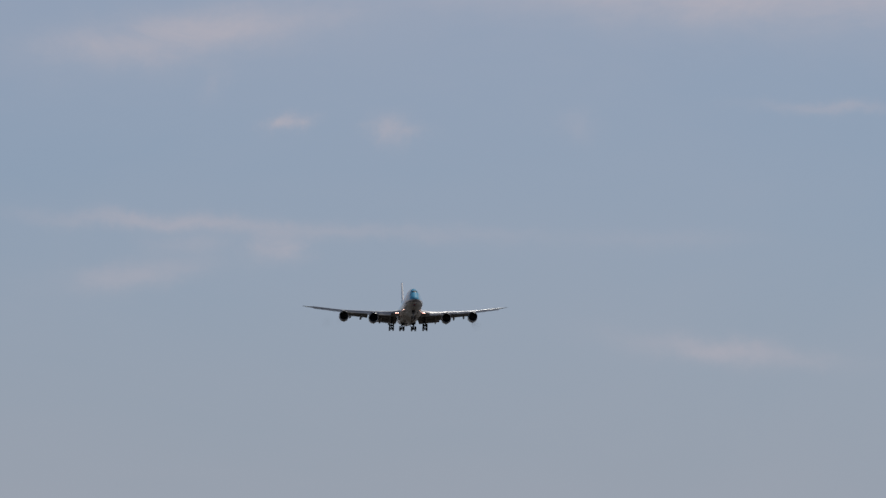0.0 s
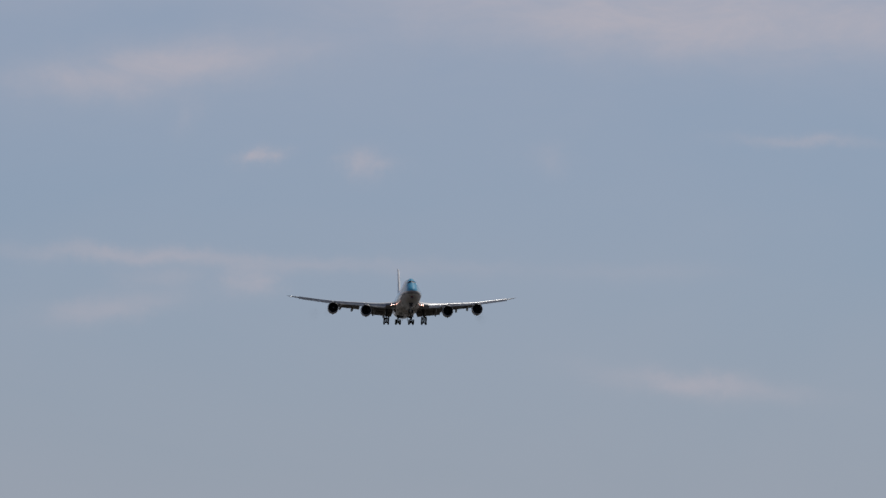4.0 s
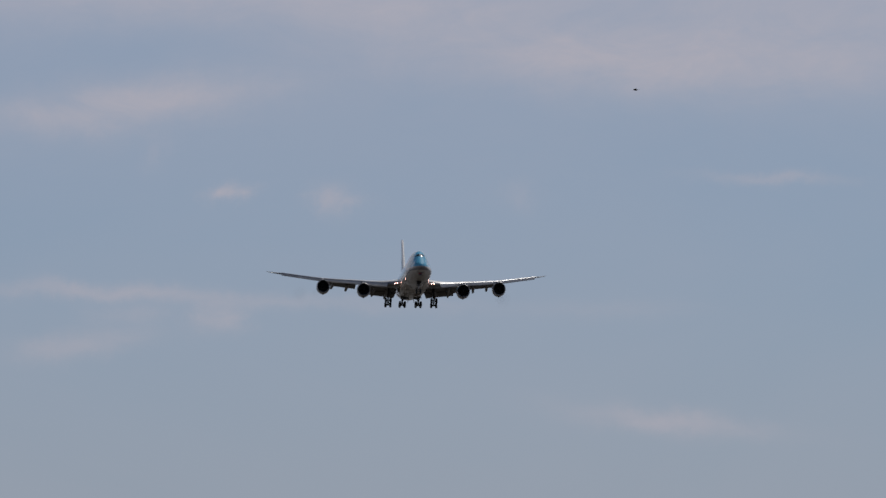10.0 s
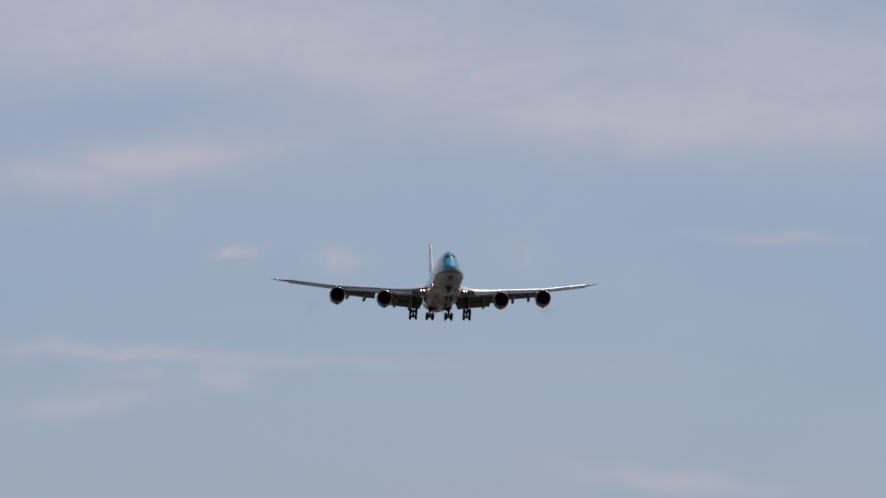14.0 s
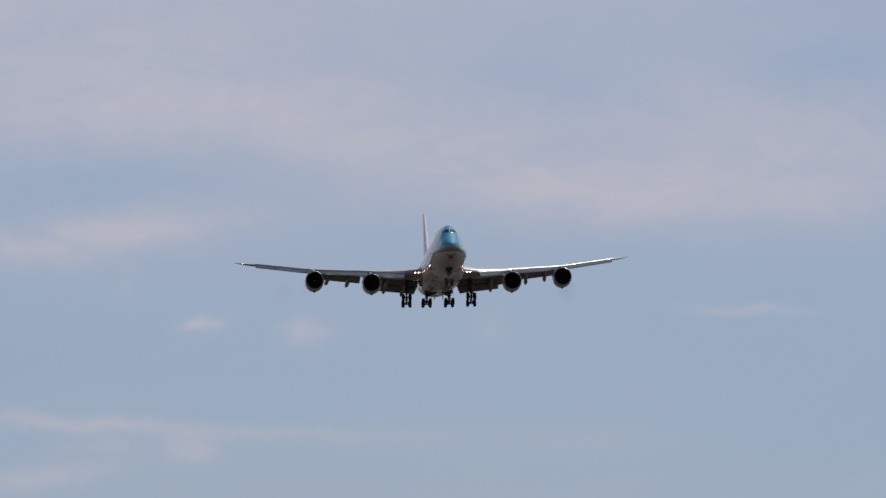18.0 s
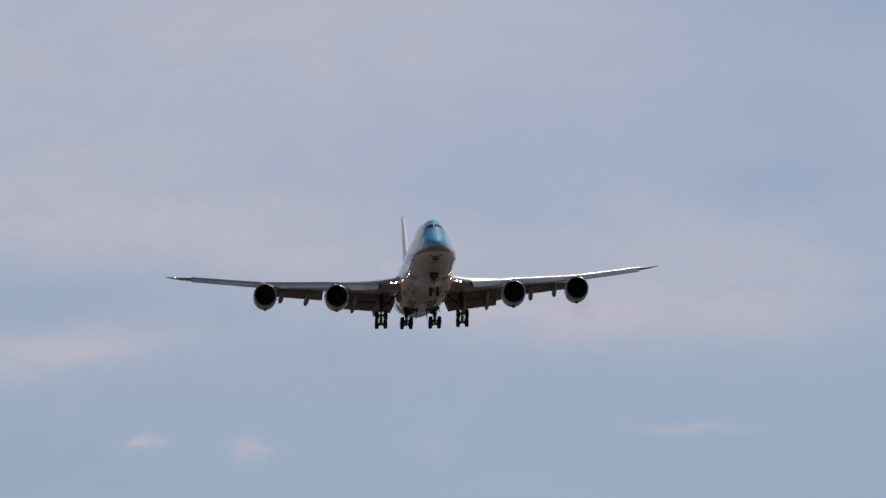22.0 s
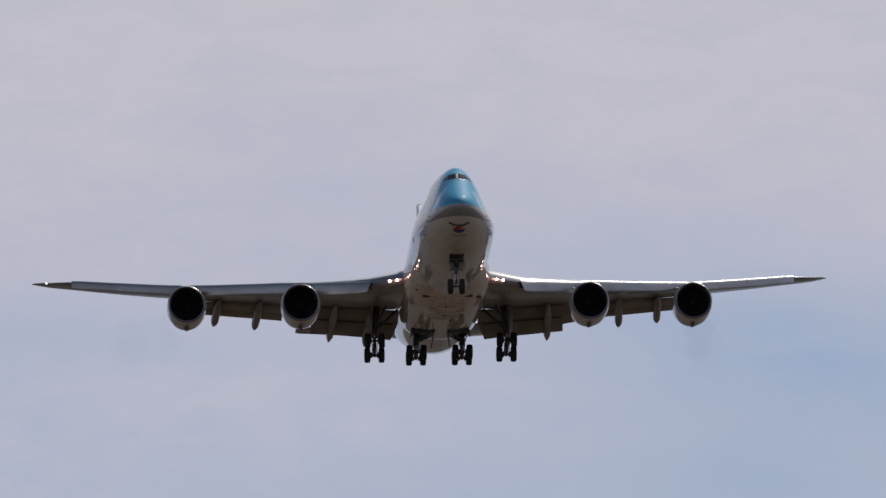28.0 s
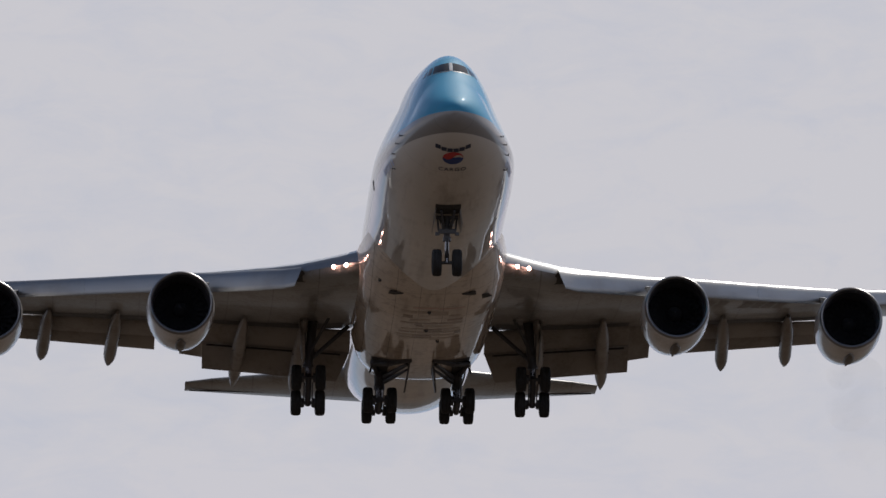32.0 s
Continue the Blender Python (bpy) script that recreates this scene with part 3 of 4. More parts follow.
# wing-to-body fairing: s, half width, bottom
FAIRING = [(17.2, 2.6, -2.6), (20.0, 3.2, -3.12), (21.6, 3.38, -3.27), (23.2, 3.52, -3.5), (26.0, 3.6, -3.75), (34.0, 3.45, -3.8), (38.6, 3.32, -3.72), (40.6, 3.15, -3.42), (43.0, 2.8, -3.0), (46.5, 2.4, -2.6)]


def fairing_z(x, s):
    wide, low = blend(FAIRING, s)
    return -0.9 + (low + 0.9) * max(0.0, 1 - abs(x / wide) ** 2.6) ** (1 / 2.6)


def make_fairing():
    rings = []
    for i in range(58):
        s = 17.2 + (46.5 - 17.2) * i / 57
        wide, low = blend(FAIRING, s)
        ring = []
        for k in range(41):
            t = math.pi * k / 40
            c, q = math.cos(t), math.sin(t)
            ring.append(at(wide * math.copysign(abs(c) ** (2 / 2.6), c), s, -0.9 + (low + 0.9) * q ** (2 / 2.6)))
        rings.append(ring)
    bm = loft(rings)
    body = part("belly_fairing", bm, BELLY_PAINT, aircraft, "white belly fairing streaked with grime")
    for x, s, turn in ((-1.75, 22.2, 12), (1.72, 22.2, -12), (2.45, 23.2, -30)):
        z = fairing_z(x, s)
        bm = bmesh.new()
        m = Matrix.Translation(at(x, s, z - 0.02)) @ pose(0, 0, 0, 0, math.copysign(8, x) * -1, turn)
        for lo, hi, t in ((-0.34, 0.34, 0.03),):
            slab(bm, [m @ Vector(p) for p in ((lo, -0.22, 0), (hi, -0.22, 0), (hi * 0.8, 0.35, 0), (lo * 0.8, 0.35, 0))], t)
        part("air_inlet", bm, DARK, body, "dark cooling air inlet")
    def belly_plate(x0, x1, s0, s1, mat, label):
        """A thin plate that follows the belly between two widths and two stations."""
        rings = [[at(x0 + (x1 - x0) * i / 4, s, fairing_z(x0 + (x1 - x0) * i / 4, s) - 0.012) for i in range(5)] for s in (s0, (s0 + s1) / 2, s1)]
        bm = loft(rings, None, False)
        bmesh.ops.solidify(bm, geom=bm.faces[:], thickness=0.01)
        part("access_panel", bm, mat, body, label)

    for x0, x1, s0 in ((-0.85, 0.35, 23.75), (0.4, 1.6, 23.85)):
        belly_plate(x0, x1, s0, s0 + 0.16, PINK_PAINT, "faded pink strip panel")
    chance = random.Random(4)
    for row in range(9):
        s0 = 24.3 + 0.62 * row
        x0 = -1.45 + 0.2 * chance.random()
        while x0 < 1.3:
            x1 = min(1.6, x0 + 0.35 + 0.75 * chance.random())
            if chance.random() < 0.62:
                belly_plate(x0, x1 - 0.03, s0, s0 + 0.22 + 0.34 * chance.random(), chance.choice((WORN_PANEL, WORN_PANEL, STAINED_PANEL)), "brown-stained belly access panel")
            x0 = x1
    for x, s in ((-2.53, 21.45), (-0.09, 27.65), (0.55, 29.9), (-0.08, 24.35)):
        part("drain_port", spun([(-0.09, 0.02), (-0.09, 0.075), (0.09, 0.085)], at(x, s, fairing_z(x, s) - 0.02), count=14), DARK, body, "small dark drain port")
    return body


fairing = make_fairing()

# ---- wings ----
# x, leading edge s, trailing edge s, height of the leading edge, height of the trailing edge, thickness share
WING = [
    (2.6, 22.0, 39.3, -1.38, -1.05, 0.125), (3.6, 23.1, 39.7, -1.50, -1.03, 0.12), (6.2, 25.6, 40.4, -1.47, -0.90, 0.115), (8.3, 27.5, 41.0, -1.2, -0.68, 0.107), (10.4, 29.4, 41.5, -0.9, -0.44, 0.10),
    (12.5, 31.3, 42.6, -0.51, -0.1, 0.095), (16.1, 34.6, 44.2, 0.03, 0.42, 0.09), (20.9, 39.0, 46.4, 0.80, 1.16, 0.088), (26.0, 43.7, 49.2, 1.91, 2.12, 0.085),
    (30.4, 47.7, 51.6, 2.9, 3.03, 0.08), (32.0, 49.8, 52.7, 3.27, 3.4, 0.075), (33.2, 52.3, 53.7, 3.74, 3.8, 0.07), (33.6, 53.6, 54.2, 3.94, 3.97, 0.06),
]


def foil(count=18):
    """A cambered section from the trailing edge over the top to the nose and back below: share of chord, share of thickness."""
    out = []
    for i in range(2 * count):
        t = math.pi * i / count
        c = (1 + math.cos(t)) / 2
        y = 2.969 * math.sqrt(c) - 1.26 * c - 3.516 * c**2 + 2.843 * c**3 - 1.036 * c**4
        camber = 0.10 * math.sin(math.pi * c**0.8)
        out.append((c, (y if t < math.pi else -y * 0.92) * 0.5 * 1.0 + camber * 0.5))
    return out


FOIL = foil()


def wing_point(side, x, c, h):
    """A point of the wing at x, the share c of the chord and the height h in thicknesses."""
    le, te, zl, zt, thick = blend(WING, x)
    chord = te - le
    return at(side * x, le + c * chord, zl + (zt - zl) * c + h * thick * chord)


def wing_under(side, x, c):
    le, te, zl, zt, thick = blend(WING, x)
    y = 2.969 * math.sqrt(c) - 1.26 * c - 3.516 * c**2 + 2.843 * c**3 - 1.036 * c**4
    return wing_point(side, x, c, -y * 0.46 + 0.05 * math.sin(math.pi * c**0.8))


def make_wing(side):
    xs = [2.6, 3.2, 3.6, 4.4, 5.3, 6.2, 7.5, 9, 10.4, 11.5, 12.5, 14, 16.1, 18.5, 20.9, 23.5, 26, 28.2, 30.4, 31.3, 32, 32.7, 33.2, 33.6]
    bm = loft([[wing_point(side, x, c, h) for c, h in FOIL] for x in xs])
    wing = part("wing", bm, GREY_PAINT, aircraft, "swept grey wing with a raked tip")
    # bright metal skin over the nose of the wing
    nose = [(c, h) for c, h in FOIL if c < (0.05 if h > 0.05 else 0.115) and (h > -0.05 or c < 0.006)]
    skin = loft([[wing_point(side, x, c - 0.0015, h + (0.012 if h > 0.05 else -0.012)) for c, h in nose] for x in xs if x > 3.0], None, False)
    part("leading_edge", skin, BRIGHT_METAL, wing, "bright metal leading edge")
    # top of the wing behind the metal, painted pale to read as sunlit
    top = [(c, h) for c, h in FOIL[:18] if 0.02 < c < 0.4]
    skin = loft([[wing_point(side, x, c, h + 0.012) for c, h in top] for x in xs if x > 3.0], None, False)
    part("upper_skin", skin, SUNLIT_PAINT, wing, "upper wing skin, pale grey to read as sunlit")
    # drooped leading-edge flaps between the engines
    for x0, x1 in ((6.12, 11.4), (12.2, 16.33), (16.34, 20.6), (21.3, 26.0), (26.01, 30.3)):
        rings = []
        for k in range(7):
            x = x0 + (x1 - x0) * k / 6
            le, te, zl, zt, thick = blend(WING, x)
            size = 0.9 + 0.06 * (te - le)
            ring = []
            size *= 1.0 if x > 8.0 else 0.88 + 0.12 * (x - 6.12) / 1.88
            for d, h in ((0.34, 0.222), (0.20, 0.205), (0.08, 0.18), (-0.04, 0.145), (-0.13, 0.095), (-0.19, 0.02), (-0.23, -0.09), (-0.26, -0.22), (-0.28, -0.36), (-0.285, -0.46), (-0.26, -0.50), (-0.21, -0.46), (-0.16, -0.32), (-0.05, -0.18), (0.14, -0.08)):
                slant = 0.3 * min(1.0, max(0.0, -h) / 0.47) if k == 0 and x0 < 7 else 0.0
                rise = h * 0.92 if h > 0 else h
                ring.append(at(side * (x + slant), le + d * size, zl + rise * size))
            rings.append(ring)
        part("leading_edge_flap", loft(rings), NOSE_FLAP_PAINT, wing, "drooped polished metal leading-edge flap")
    # dark wedge for the shade in the triangular gap at the drooped nose's inner end
    bm = bmesh.new()
    ring = [Vector((side * 5.62, 26.0 - MID, -1.88)), Vector((side * 6.08, 25.15 - MID, -1.46)), Vector((side * 6.48, 25.95 - MID, -1.84))]
    loft([ring, [p + Vector((0, 0.3, 0.05)) for p in ring]], bm)
    part("flap_gap_shade", bm, DARK, wing, "dark wedge painted as the gap's shade at the flap's end")
    # trailing-edge flaps: fore and aft panels
    for name, x0, x1, f0, f1 in (
        ("inboard_flap", 3.3, 10.5, ((39.1, -1.265), (40.7, -2.08), (41.7, -3.27)), ((40.7, -0.52), (42.0, -1.3), (42.9, -2.4))),
        ("outboard_flap", 12.8, 20.4, ((42.6, -0.02), (44.6, -0.42), (46.0, -0.78)), ((46.1, 0.98), (47.4, 0.60), (48.3, 0.31))),
    ):
        for k, label in ((0, "front panel of the lowered flap"), (1, "rear panel of the lowered flap")):
            rings = []
            for m in range(5):
                u = m / 4
                x = x0 + (x1 - x0) * u
                a = Vector((f0[k][0] * (1 - u) + f1[k][0] * u, f0[k][1] * (1 - u) + f1[k][1] * u))
                b = Vector((f0[k + 1][0] * (1 - u) + f1[k + 1][0] * u, f0[k + 1][1] * (1 - u) + f1[k + 1][1] * u))
                if k == 1:
                    a = a + Vector((-0.10, 0.10))
                along = b - a
                up = Vector((-along.y, along.x))
                ring = []
                for c, h in FOIL[::2]:
                    p = a + along * c + up * h * 0.16
                    ring.append(at(side * (x + (0.62 * c if k == 1 and m == 0 and x0 < 9 else 0.0)), p.x, p.y))
                rings.append(ring)
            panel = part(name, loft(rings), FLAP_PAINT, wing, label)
            if k == 1 and x0 < 9:
                seam = [at(side * (x0 + (x1 - x0) * u), f0[1][0] * (1 - u) + f1[1][0] * u - 0.06, f0[1][1] * (1 - u) + f1[1][1] * u - 0.09) for u in (0.06, 0.97)]
                part("flap_seam", rod(bmesh.new(), seam[0], seam[1], 0.05, 0.05, 8), DARK, panel, "dark slot between the flap panels")
    # shade in the wing's underside ahead of the flaps, laid on as dark strips
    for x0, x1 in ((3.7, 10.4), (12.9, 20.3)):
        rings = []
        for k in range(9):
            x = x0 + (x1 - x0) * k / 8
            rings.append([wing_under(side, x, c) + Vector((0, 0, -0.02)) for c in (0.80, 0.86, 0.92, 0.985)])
        part("cove_shade", loft(rings, None, False), GEAR_PAINT, wing, "dark strip painted as shade ahead of the flap")
    # inboard aileron behind the inner engine
    rings = []
    for x, s0, s1, z0, z1 in ((10.42, 41.2, 43.25, -0.47, -1.76), (11.6, 41.75, 43.7, -0.30, -1.48)):
        along, up = Vector((s1 - s0, z1 - z0)), Vector((z0 - z1, s1 - s0))
        rings.append([at(side * x, s0 + along.x * c + up.x * h * 0.13, z0 + along.y * c + up.y * h * 0.13) for c, h in FOIL[::2]])
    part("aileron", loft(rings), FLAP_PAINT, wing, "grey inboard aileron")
    # flap-track fairings: a fixed root under the wing and a hinged canoe that hangs with the flap
    for x, c0, s1, z1 in ((6.05, 0.64, 44.0, -3.4), (9.15, 0.62, 46.0, -2.65), (15.3, 0.62, 48.0, -1.2), (18.65, 0.62, 50.0, -0.5)):
        x += 0.2 * side if x > 8 else 0.0
        top = wing_under(side, x - 0.42, c0)
        s0, z0 = top.y + MID, top.z
        rings = []
        for k in range(19):
            u = k / 18
            r = max(0.02, 0.25 + 0.75 * math.sin(math.pi / 2 * u / 0.35) if u < 0.35 else 1.0 if u < 0.74 else 1 - ((u - 0.74) / 0.26) ** 1.7)
            s, z = s0 + (s1 - s0) * u, z0 - 0.1 + (z1 - z0 + 0.1) * u**1.1
            rings.append([at(side * (x - 0.42 * (1 - u)) + 0.32 * r * math.copysign(abs(math.cos(t)) ** 0.8, math.cos(t)), s, z + 0.40 * r * math.sin(t))
                          for t in [2 * math.pi * i / 18 for i in range(18)]])
        fairing = part("flap_track_fairing", loft(rings), FLAP_PAINT, wing, "canoe-shaped flap track fairing")
        part("hinge_line", rod(bmesh.new(), at(side * (x - 0.24) - 0.34, s0 + (s1 - s0) * 0.42, z0 - 0.1 + (z1 - z0 + 0.1) * 0.385 - 0.2), at(side * (x - 0.24) + 0.34, s0 + (s1 - s0) * 0.42, z0 - 0.1 + (z1 - z0 + 0.1) * 0.385 - 0.2), 0.02, 0.02, 6), DARK, fairing)
    # landing lamps in the wing root
    for x, s, z in ((4.05, 23.4, -1.62), (4.62, 23.95, -1.58)):
        bm = bmesh.new()
        spun([(-0.10, 0.02), (-0.08, 0.07), (-0.02, 0.09), (0.12, 0.095), (0.2, 0.02)], at(side * x, s - 0.12, z), count=16, bm=bm)
        part("landing_lamp", bm, LAMP, wing, "lit landing lamp")
    bm = bmesh.new()
    spun([(-0.1, 0.01), (-0.06, 0.05), (0.1, 0.05), (0.15, 0.01)], wing_point(side, 32.4, 0.0, 0.0), count=12, bm=bm)
    part("wingtip_lamp", bm, TIP_LAMP if side < 0 else BARE_METAL, wing, "small wingtip lamp")
    if side > 0:
        for x, w in ((13.6, 0.5), (14.25, 0.5), (15.6, 0.45), (16.2, 0.42), (16.75, 0.45), (17.35, 0.4)):
            bm = bmesh.new()
            p = [wing_under(side, x + a, c) + Vector((0, 0, -0.02)) for a, c in ((0.3, 0.20), (0.3 + w, 0.20), (w, 0.36), (0, 0.36))]
            bm.faces.new([bm.verts.new(q) for q in p])
            part("marking_bar", bm, HOT_METAL, wing, "dark bar of lettering under the wing")
    return wing


wings = {side: make_wing(side) for side in (-1, 1)}


# ---- engines ----
BLADE = []


def fan_blade_mesh():
    """One curved, twisted blade that stands along x, shared by all fans."""
    if not BLADE:
        rings = []
        for k in range(5):
            r, twist = 0.38 + 0.94 * k / 4, radians(25 + 38 * k / 4)
            half = 0.30 + 0.08 * math.sin(math.pi * k / 4)
            chord = Vector((0, math.cos(twist), math.sin(twist))) * half
            thick = Vector((0, -math.sin(twist), math.cos(twist))) * 0.014
            mid = Vector((r, 0.05 * math.sin(math.pi * k / 4), 0))
            rings.append([mid - chord, mid + thick, mid + chord, mid - thick])
        bm = loft(rings)
        data = bpy.data.meshes.new("fan_blade")
        bm.to_mesh(data)
        bm.free()
        data.materials.append(SHADED_FAN)
        BLADE.append(data)
    return BLADE[0]


def make_engine(x, s, z, name="engine"):
    c = at(x, s, z)
    side = math.copysign(1, x)
    cowl = part(name, spun([(0.16, 1.50), (0.2, 1.54), (0.5, 1.575), (1.0, 1.61), (1.7, 1.63), (2.6, 1.60), (3.6, 1.50), (4.5, 1.36), (4.9, 1.30), (4.9, 1.27), (4.0, 1.28), (2.4, 1.36)], c, count=56), NACELLE_PAINT, aircraft,
                "white turbofan nacelle with a bare metal lip")
    # the cowl bulges below, over the gearbox
    for v in cowl.data.vertices:
        d = v.co - c
        if d.z < 0 and 0.4 < d.y < 4.4 and math.hypot(d.x, d.z) > 1.45:
            v.co.z = c.z + d.z * (1 + 0.075 * math.sin(math.pi * (d.y - 0.4) / 4.0) ** 0.6)
    part("inlet_lip", spun([(0.42, 1.33), (0.2, 1.34), (0.07, 1.375), (0.01, 1.42), (0.0, 1.46), (0.03, 1.50), (0.10, 1.53), (0.2, 1.543)], c, count=56), LIP_METAL, cowl, "dull metal inlet lip")
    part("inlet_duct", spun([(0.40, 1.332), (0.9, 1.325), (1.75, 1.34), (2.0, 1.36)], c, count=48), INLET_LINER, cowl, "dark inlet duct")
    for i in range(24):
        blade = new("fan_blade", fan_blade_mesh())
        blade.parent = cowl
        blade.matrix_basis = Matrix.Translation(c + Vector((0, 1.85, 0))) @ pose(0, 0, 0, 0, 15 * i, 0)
    part("spinner", spun([(1.2, 0.01), (1.3, 0.14), (1.5, 0.27), (1.75, 0.37), (2.0, 0.40)], c, count=28), SHADED_FAN, cowl, "spinner cone, coloured dark as in inlet shade")
    # disc behind the blades, coloured as the shade deep in the duct
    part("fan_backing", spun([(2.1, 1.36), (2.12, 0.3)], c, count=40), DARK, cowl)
    part("core_nozzle", spun([(3.6, 0.95), (4.9, 0.88), (6.1, 0.66), (6.1, 0.62), (5.2, 0.6)], c, count=36), HOT_METAL, cowl, "dark metal core nozzle")
    part("exhaust_plug", spun([(5.4, 0.45), (6.2, 0.40), (7.0, 0.2), (7.4, 0.03)], c, count=24), HOT_METAL, cowl)
    # drain mast below, and the cowl's strake
    bm = bmesh.new()
    rings = []
    for d, w, h in ((0.6, 0.05, 0.03), (1.2, 0.24, 0.17), (2.0, 0.26, 0.2), (3.0, 0.12, 0.1), (3.6, 0.03, 0.03)):
        r = 1.70 if d < 2.4 else 1.62
        rings.append([c + Vector((w * math.cos(2 * math.pi * i / 12), d, -r - h * math.sin(2 * math.pi * i / 12))) for i in range(12)])
    part("keel_fairing", loft(rings, bm), HOT_METAL, cowl, "dark drain fairing")
    bm = bmesh.new()
    inner = -side
    e = Vector((inner * math.cos(radians(48)), 0, math.sin(radians(48))))
    slab(bm, [c + e * 1.66 + Vector((0, 1.2, 0)), c + e * 1.66 + Vector((0, 3.0, 0)), c + e * 2.02 + Vector((0, 2.7, 0)), c + e * 2.0 + Vector((0, 2.2, 0))], 0.04)
    part("strake", bm, NACELLE_PAINT, cowl, "vortex strake")
    # pylon up to the wing
    rings = []
    for d, low, high, w in ((1.9, 1.62, 1.72, 0.06), (2.6, 1.5, 1.95, 0.2), (3.6, 1.3, 2.15, 0.28), (4.8, 1.0, 2.2, 0.3), (6.6, 0.75, 2.1, 0.28), (8.6, 1.15, 2.0, 0.2), (10.6, 1.6, 1.9, 0.06)):
        rings.append([c + Vector((w * a, d, low + (high - low) * b)) for a, b in ((-1, 0.15), (-0.8, 0), (0.8, 0), (1, 0.15), (1, 0.85), (0.6, 1), (-0.6, 1), (-1, 0.85))])
    part("pylon", loft(rings), GREY_PAINT, cowl, "grey engine pylon")
    return cowl


for x, s, z in ((11.78, 25.95, -2.90), (20.9, 34.9, -1.33)):
    for side in (-1, 1):
        make_engine(side * x, s, z)


# ---- tail ----
def make_tail():
    for side in (-1, 1):
        rings = []
        for k in range(8):
            u = k / 7
            x = 0.9 + (10.85 - 0.9) * u
            le, te, z, thick = 63.8 + (71.9 - 63.8) * u, 72.6 + (74.3 - 72.6) * u, 2.35 + 0.92 * u, 0.10
            if k == 7:
                le, thick = le + 0.2, 0.07
            rings.append([at(side * x, le + c * (te - le), z - h * thick * (te - le)) for c, h in FOIL])
        stab = part("tailplane", loft(rings), GREY_PAINT, aircraft, "grey tailplane")
        part("elevator_gap", rod(bmesh.new(), at(side * 1.6, 70.2, 2.27), at(side * 10.6, 73.4, 3.1), 0.035), DARK, stab)
    rings = []
    for k in range(10):
        u = k / 9
        z = 2.4 + (13.9 - 2.4) * u
        le, te, thick = 59.5 + (70.6 - 59.5) * u, 72.2 + (75.2 - 72.2) * u, 0.105
        rings.append([at(h * thick * (te - le) - (0.05 * math.sin(math.pi * c**0.8)) * thick * (te - le), le + c * (te - le), z) for c, h in FOIL])
    part("tail_fin", loft(rings), FIN_PAINT, aircraft, "tall blue tail fin")
    # leading edge, widened and set to one side to show as a sunlit strip
    rings = []
    for k in range(10):
        u = k / 9
        z = 2.6 + (13.8 - 2.6) * u
        le = 59.5 + 11.1 * (z - 2.4) / 11.5
        rings.append([at((0.46 * math.cos(t) - 0.08) * (1 - 0.4 * u), le + 0.55 - 0.7 * math.sin(t), z) for t in [2 * math.pi * i / 10 for i in range(10)]])
    part("fin_leading_edge", loft(rings), FIN_EDGE, aircraft, "fin leading edge, painted white as in sun glare")


make_tail()


# ---- landing gear ----
def wheel(x, s, z, r, w, parent):
    c = at(x, s, z)
    h = w / 2
    tyre = part("tyre", spun([(-h * 0.72, r * 0.52), (-h * 0.98, r * 0.62), (-h, r * 0.78), (-h * 0.88, r * 0.93), (-h * 0.62, r * 0.985), (-h * 0.5, r * 0.98), (-h * 0.44, r), (-h * 0.06, r), (0, r * 0.985), (h * 0.06, r),
                              (h * 0.44, r), (h * 0.5, r * 0.98), (h * 0.62, r * 0.985), (h * 0.88, r * 0.93), (h, r * 0.78), (h * 0.98, r * 0.62), (h * 0.72, r * 0.52)], c, "x", 32), RUBBER, parent, "black rubber tyre")
    part("rim", spun([(-h * 0.6, 0.02), (-h * 0.62, r * 0.2), (-h * 0.45, r * 0.34), (-h * 0.7, r * 0.5), (-h * 0.74, r * 0.53), (h * 0.74, r * 0.53), (h * 0.7, r * 0.5), (h * 0.45, r * 0.34), (h * 0.62, r * 0.2), (h * 0.6, 0.02)], c, "x", 24), HUB_PAINT, parent, "grey wheel rim")
    return tyre


def bogie(gear, x, s, z, tilt):
    """A four-wheel truck about its pivot; tilt: degrees by which its rear hangs down."""
    c, q = math.cos(radians(tilt)), math.sin(radians(tilt))
    bm = bmesh.new()
    rod(bm, at(x, s - 0.85 * c, z + 0.85 * q), at(x, s + 0.85 * c, z - 0.85 * q), 0.15, 0.15)
    for d in (-0.735, 0.735):
        rod(bm, at(x - 0.62, s + d * c, z - d * q), at(x + 0.62, s + d * c, z - d * q), 0.09, 0.09)
        rod(bm, at(x - 0.36, s + d * c, z - d * q), at(x - 0.22, s + d * c, z - d * q), 0.24, 0.24, 16)
        rod(bm, at(x + 0.22, s + d * c, z - d * q), at(x + 0.36, s + d * c, z - d * q), 0.24, 0.24, 16)
    for w in (-0.2, 0.2):
        rod(bm, at(x + w, s - 0.7 * c, z + 0.7 * q - 0.22), at(x + w, s + 0.7 * c, z - 0.7 * q - 0.22), 0.035, 0.035, 8)
    part("truck_beam", bm, GEAR_PAINT, gear, "dark truck beam with brakes")
    for d in (-0.735, 0.735):
        for w in (-0.585, 0.585):
            wheel(x + w, s + d * c, z - d * q, 0.625, 0.49, gear)


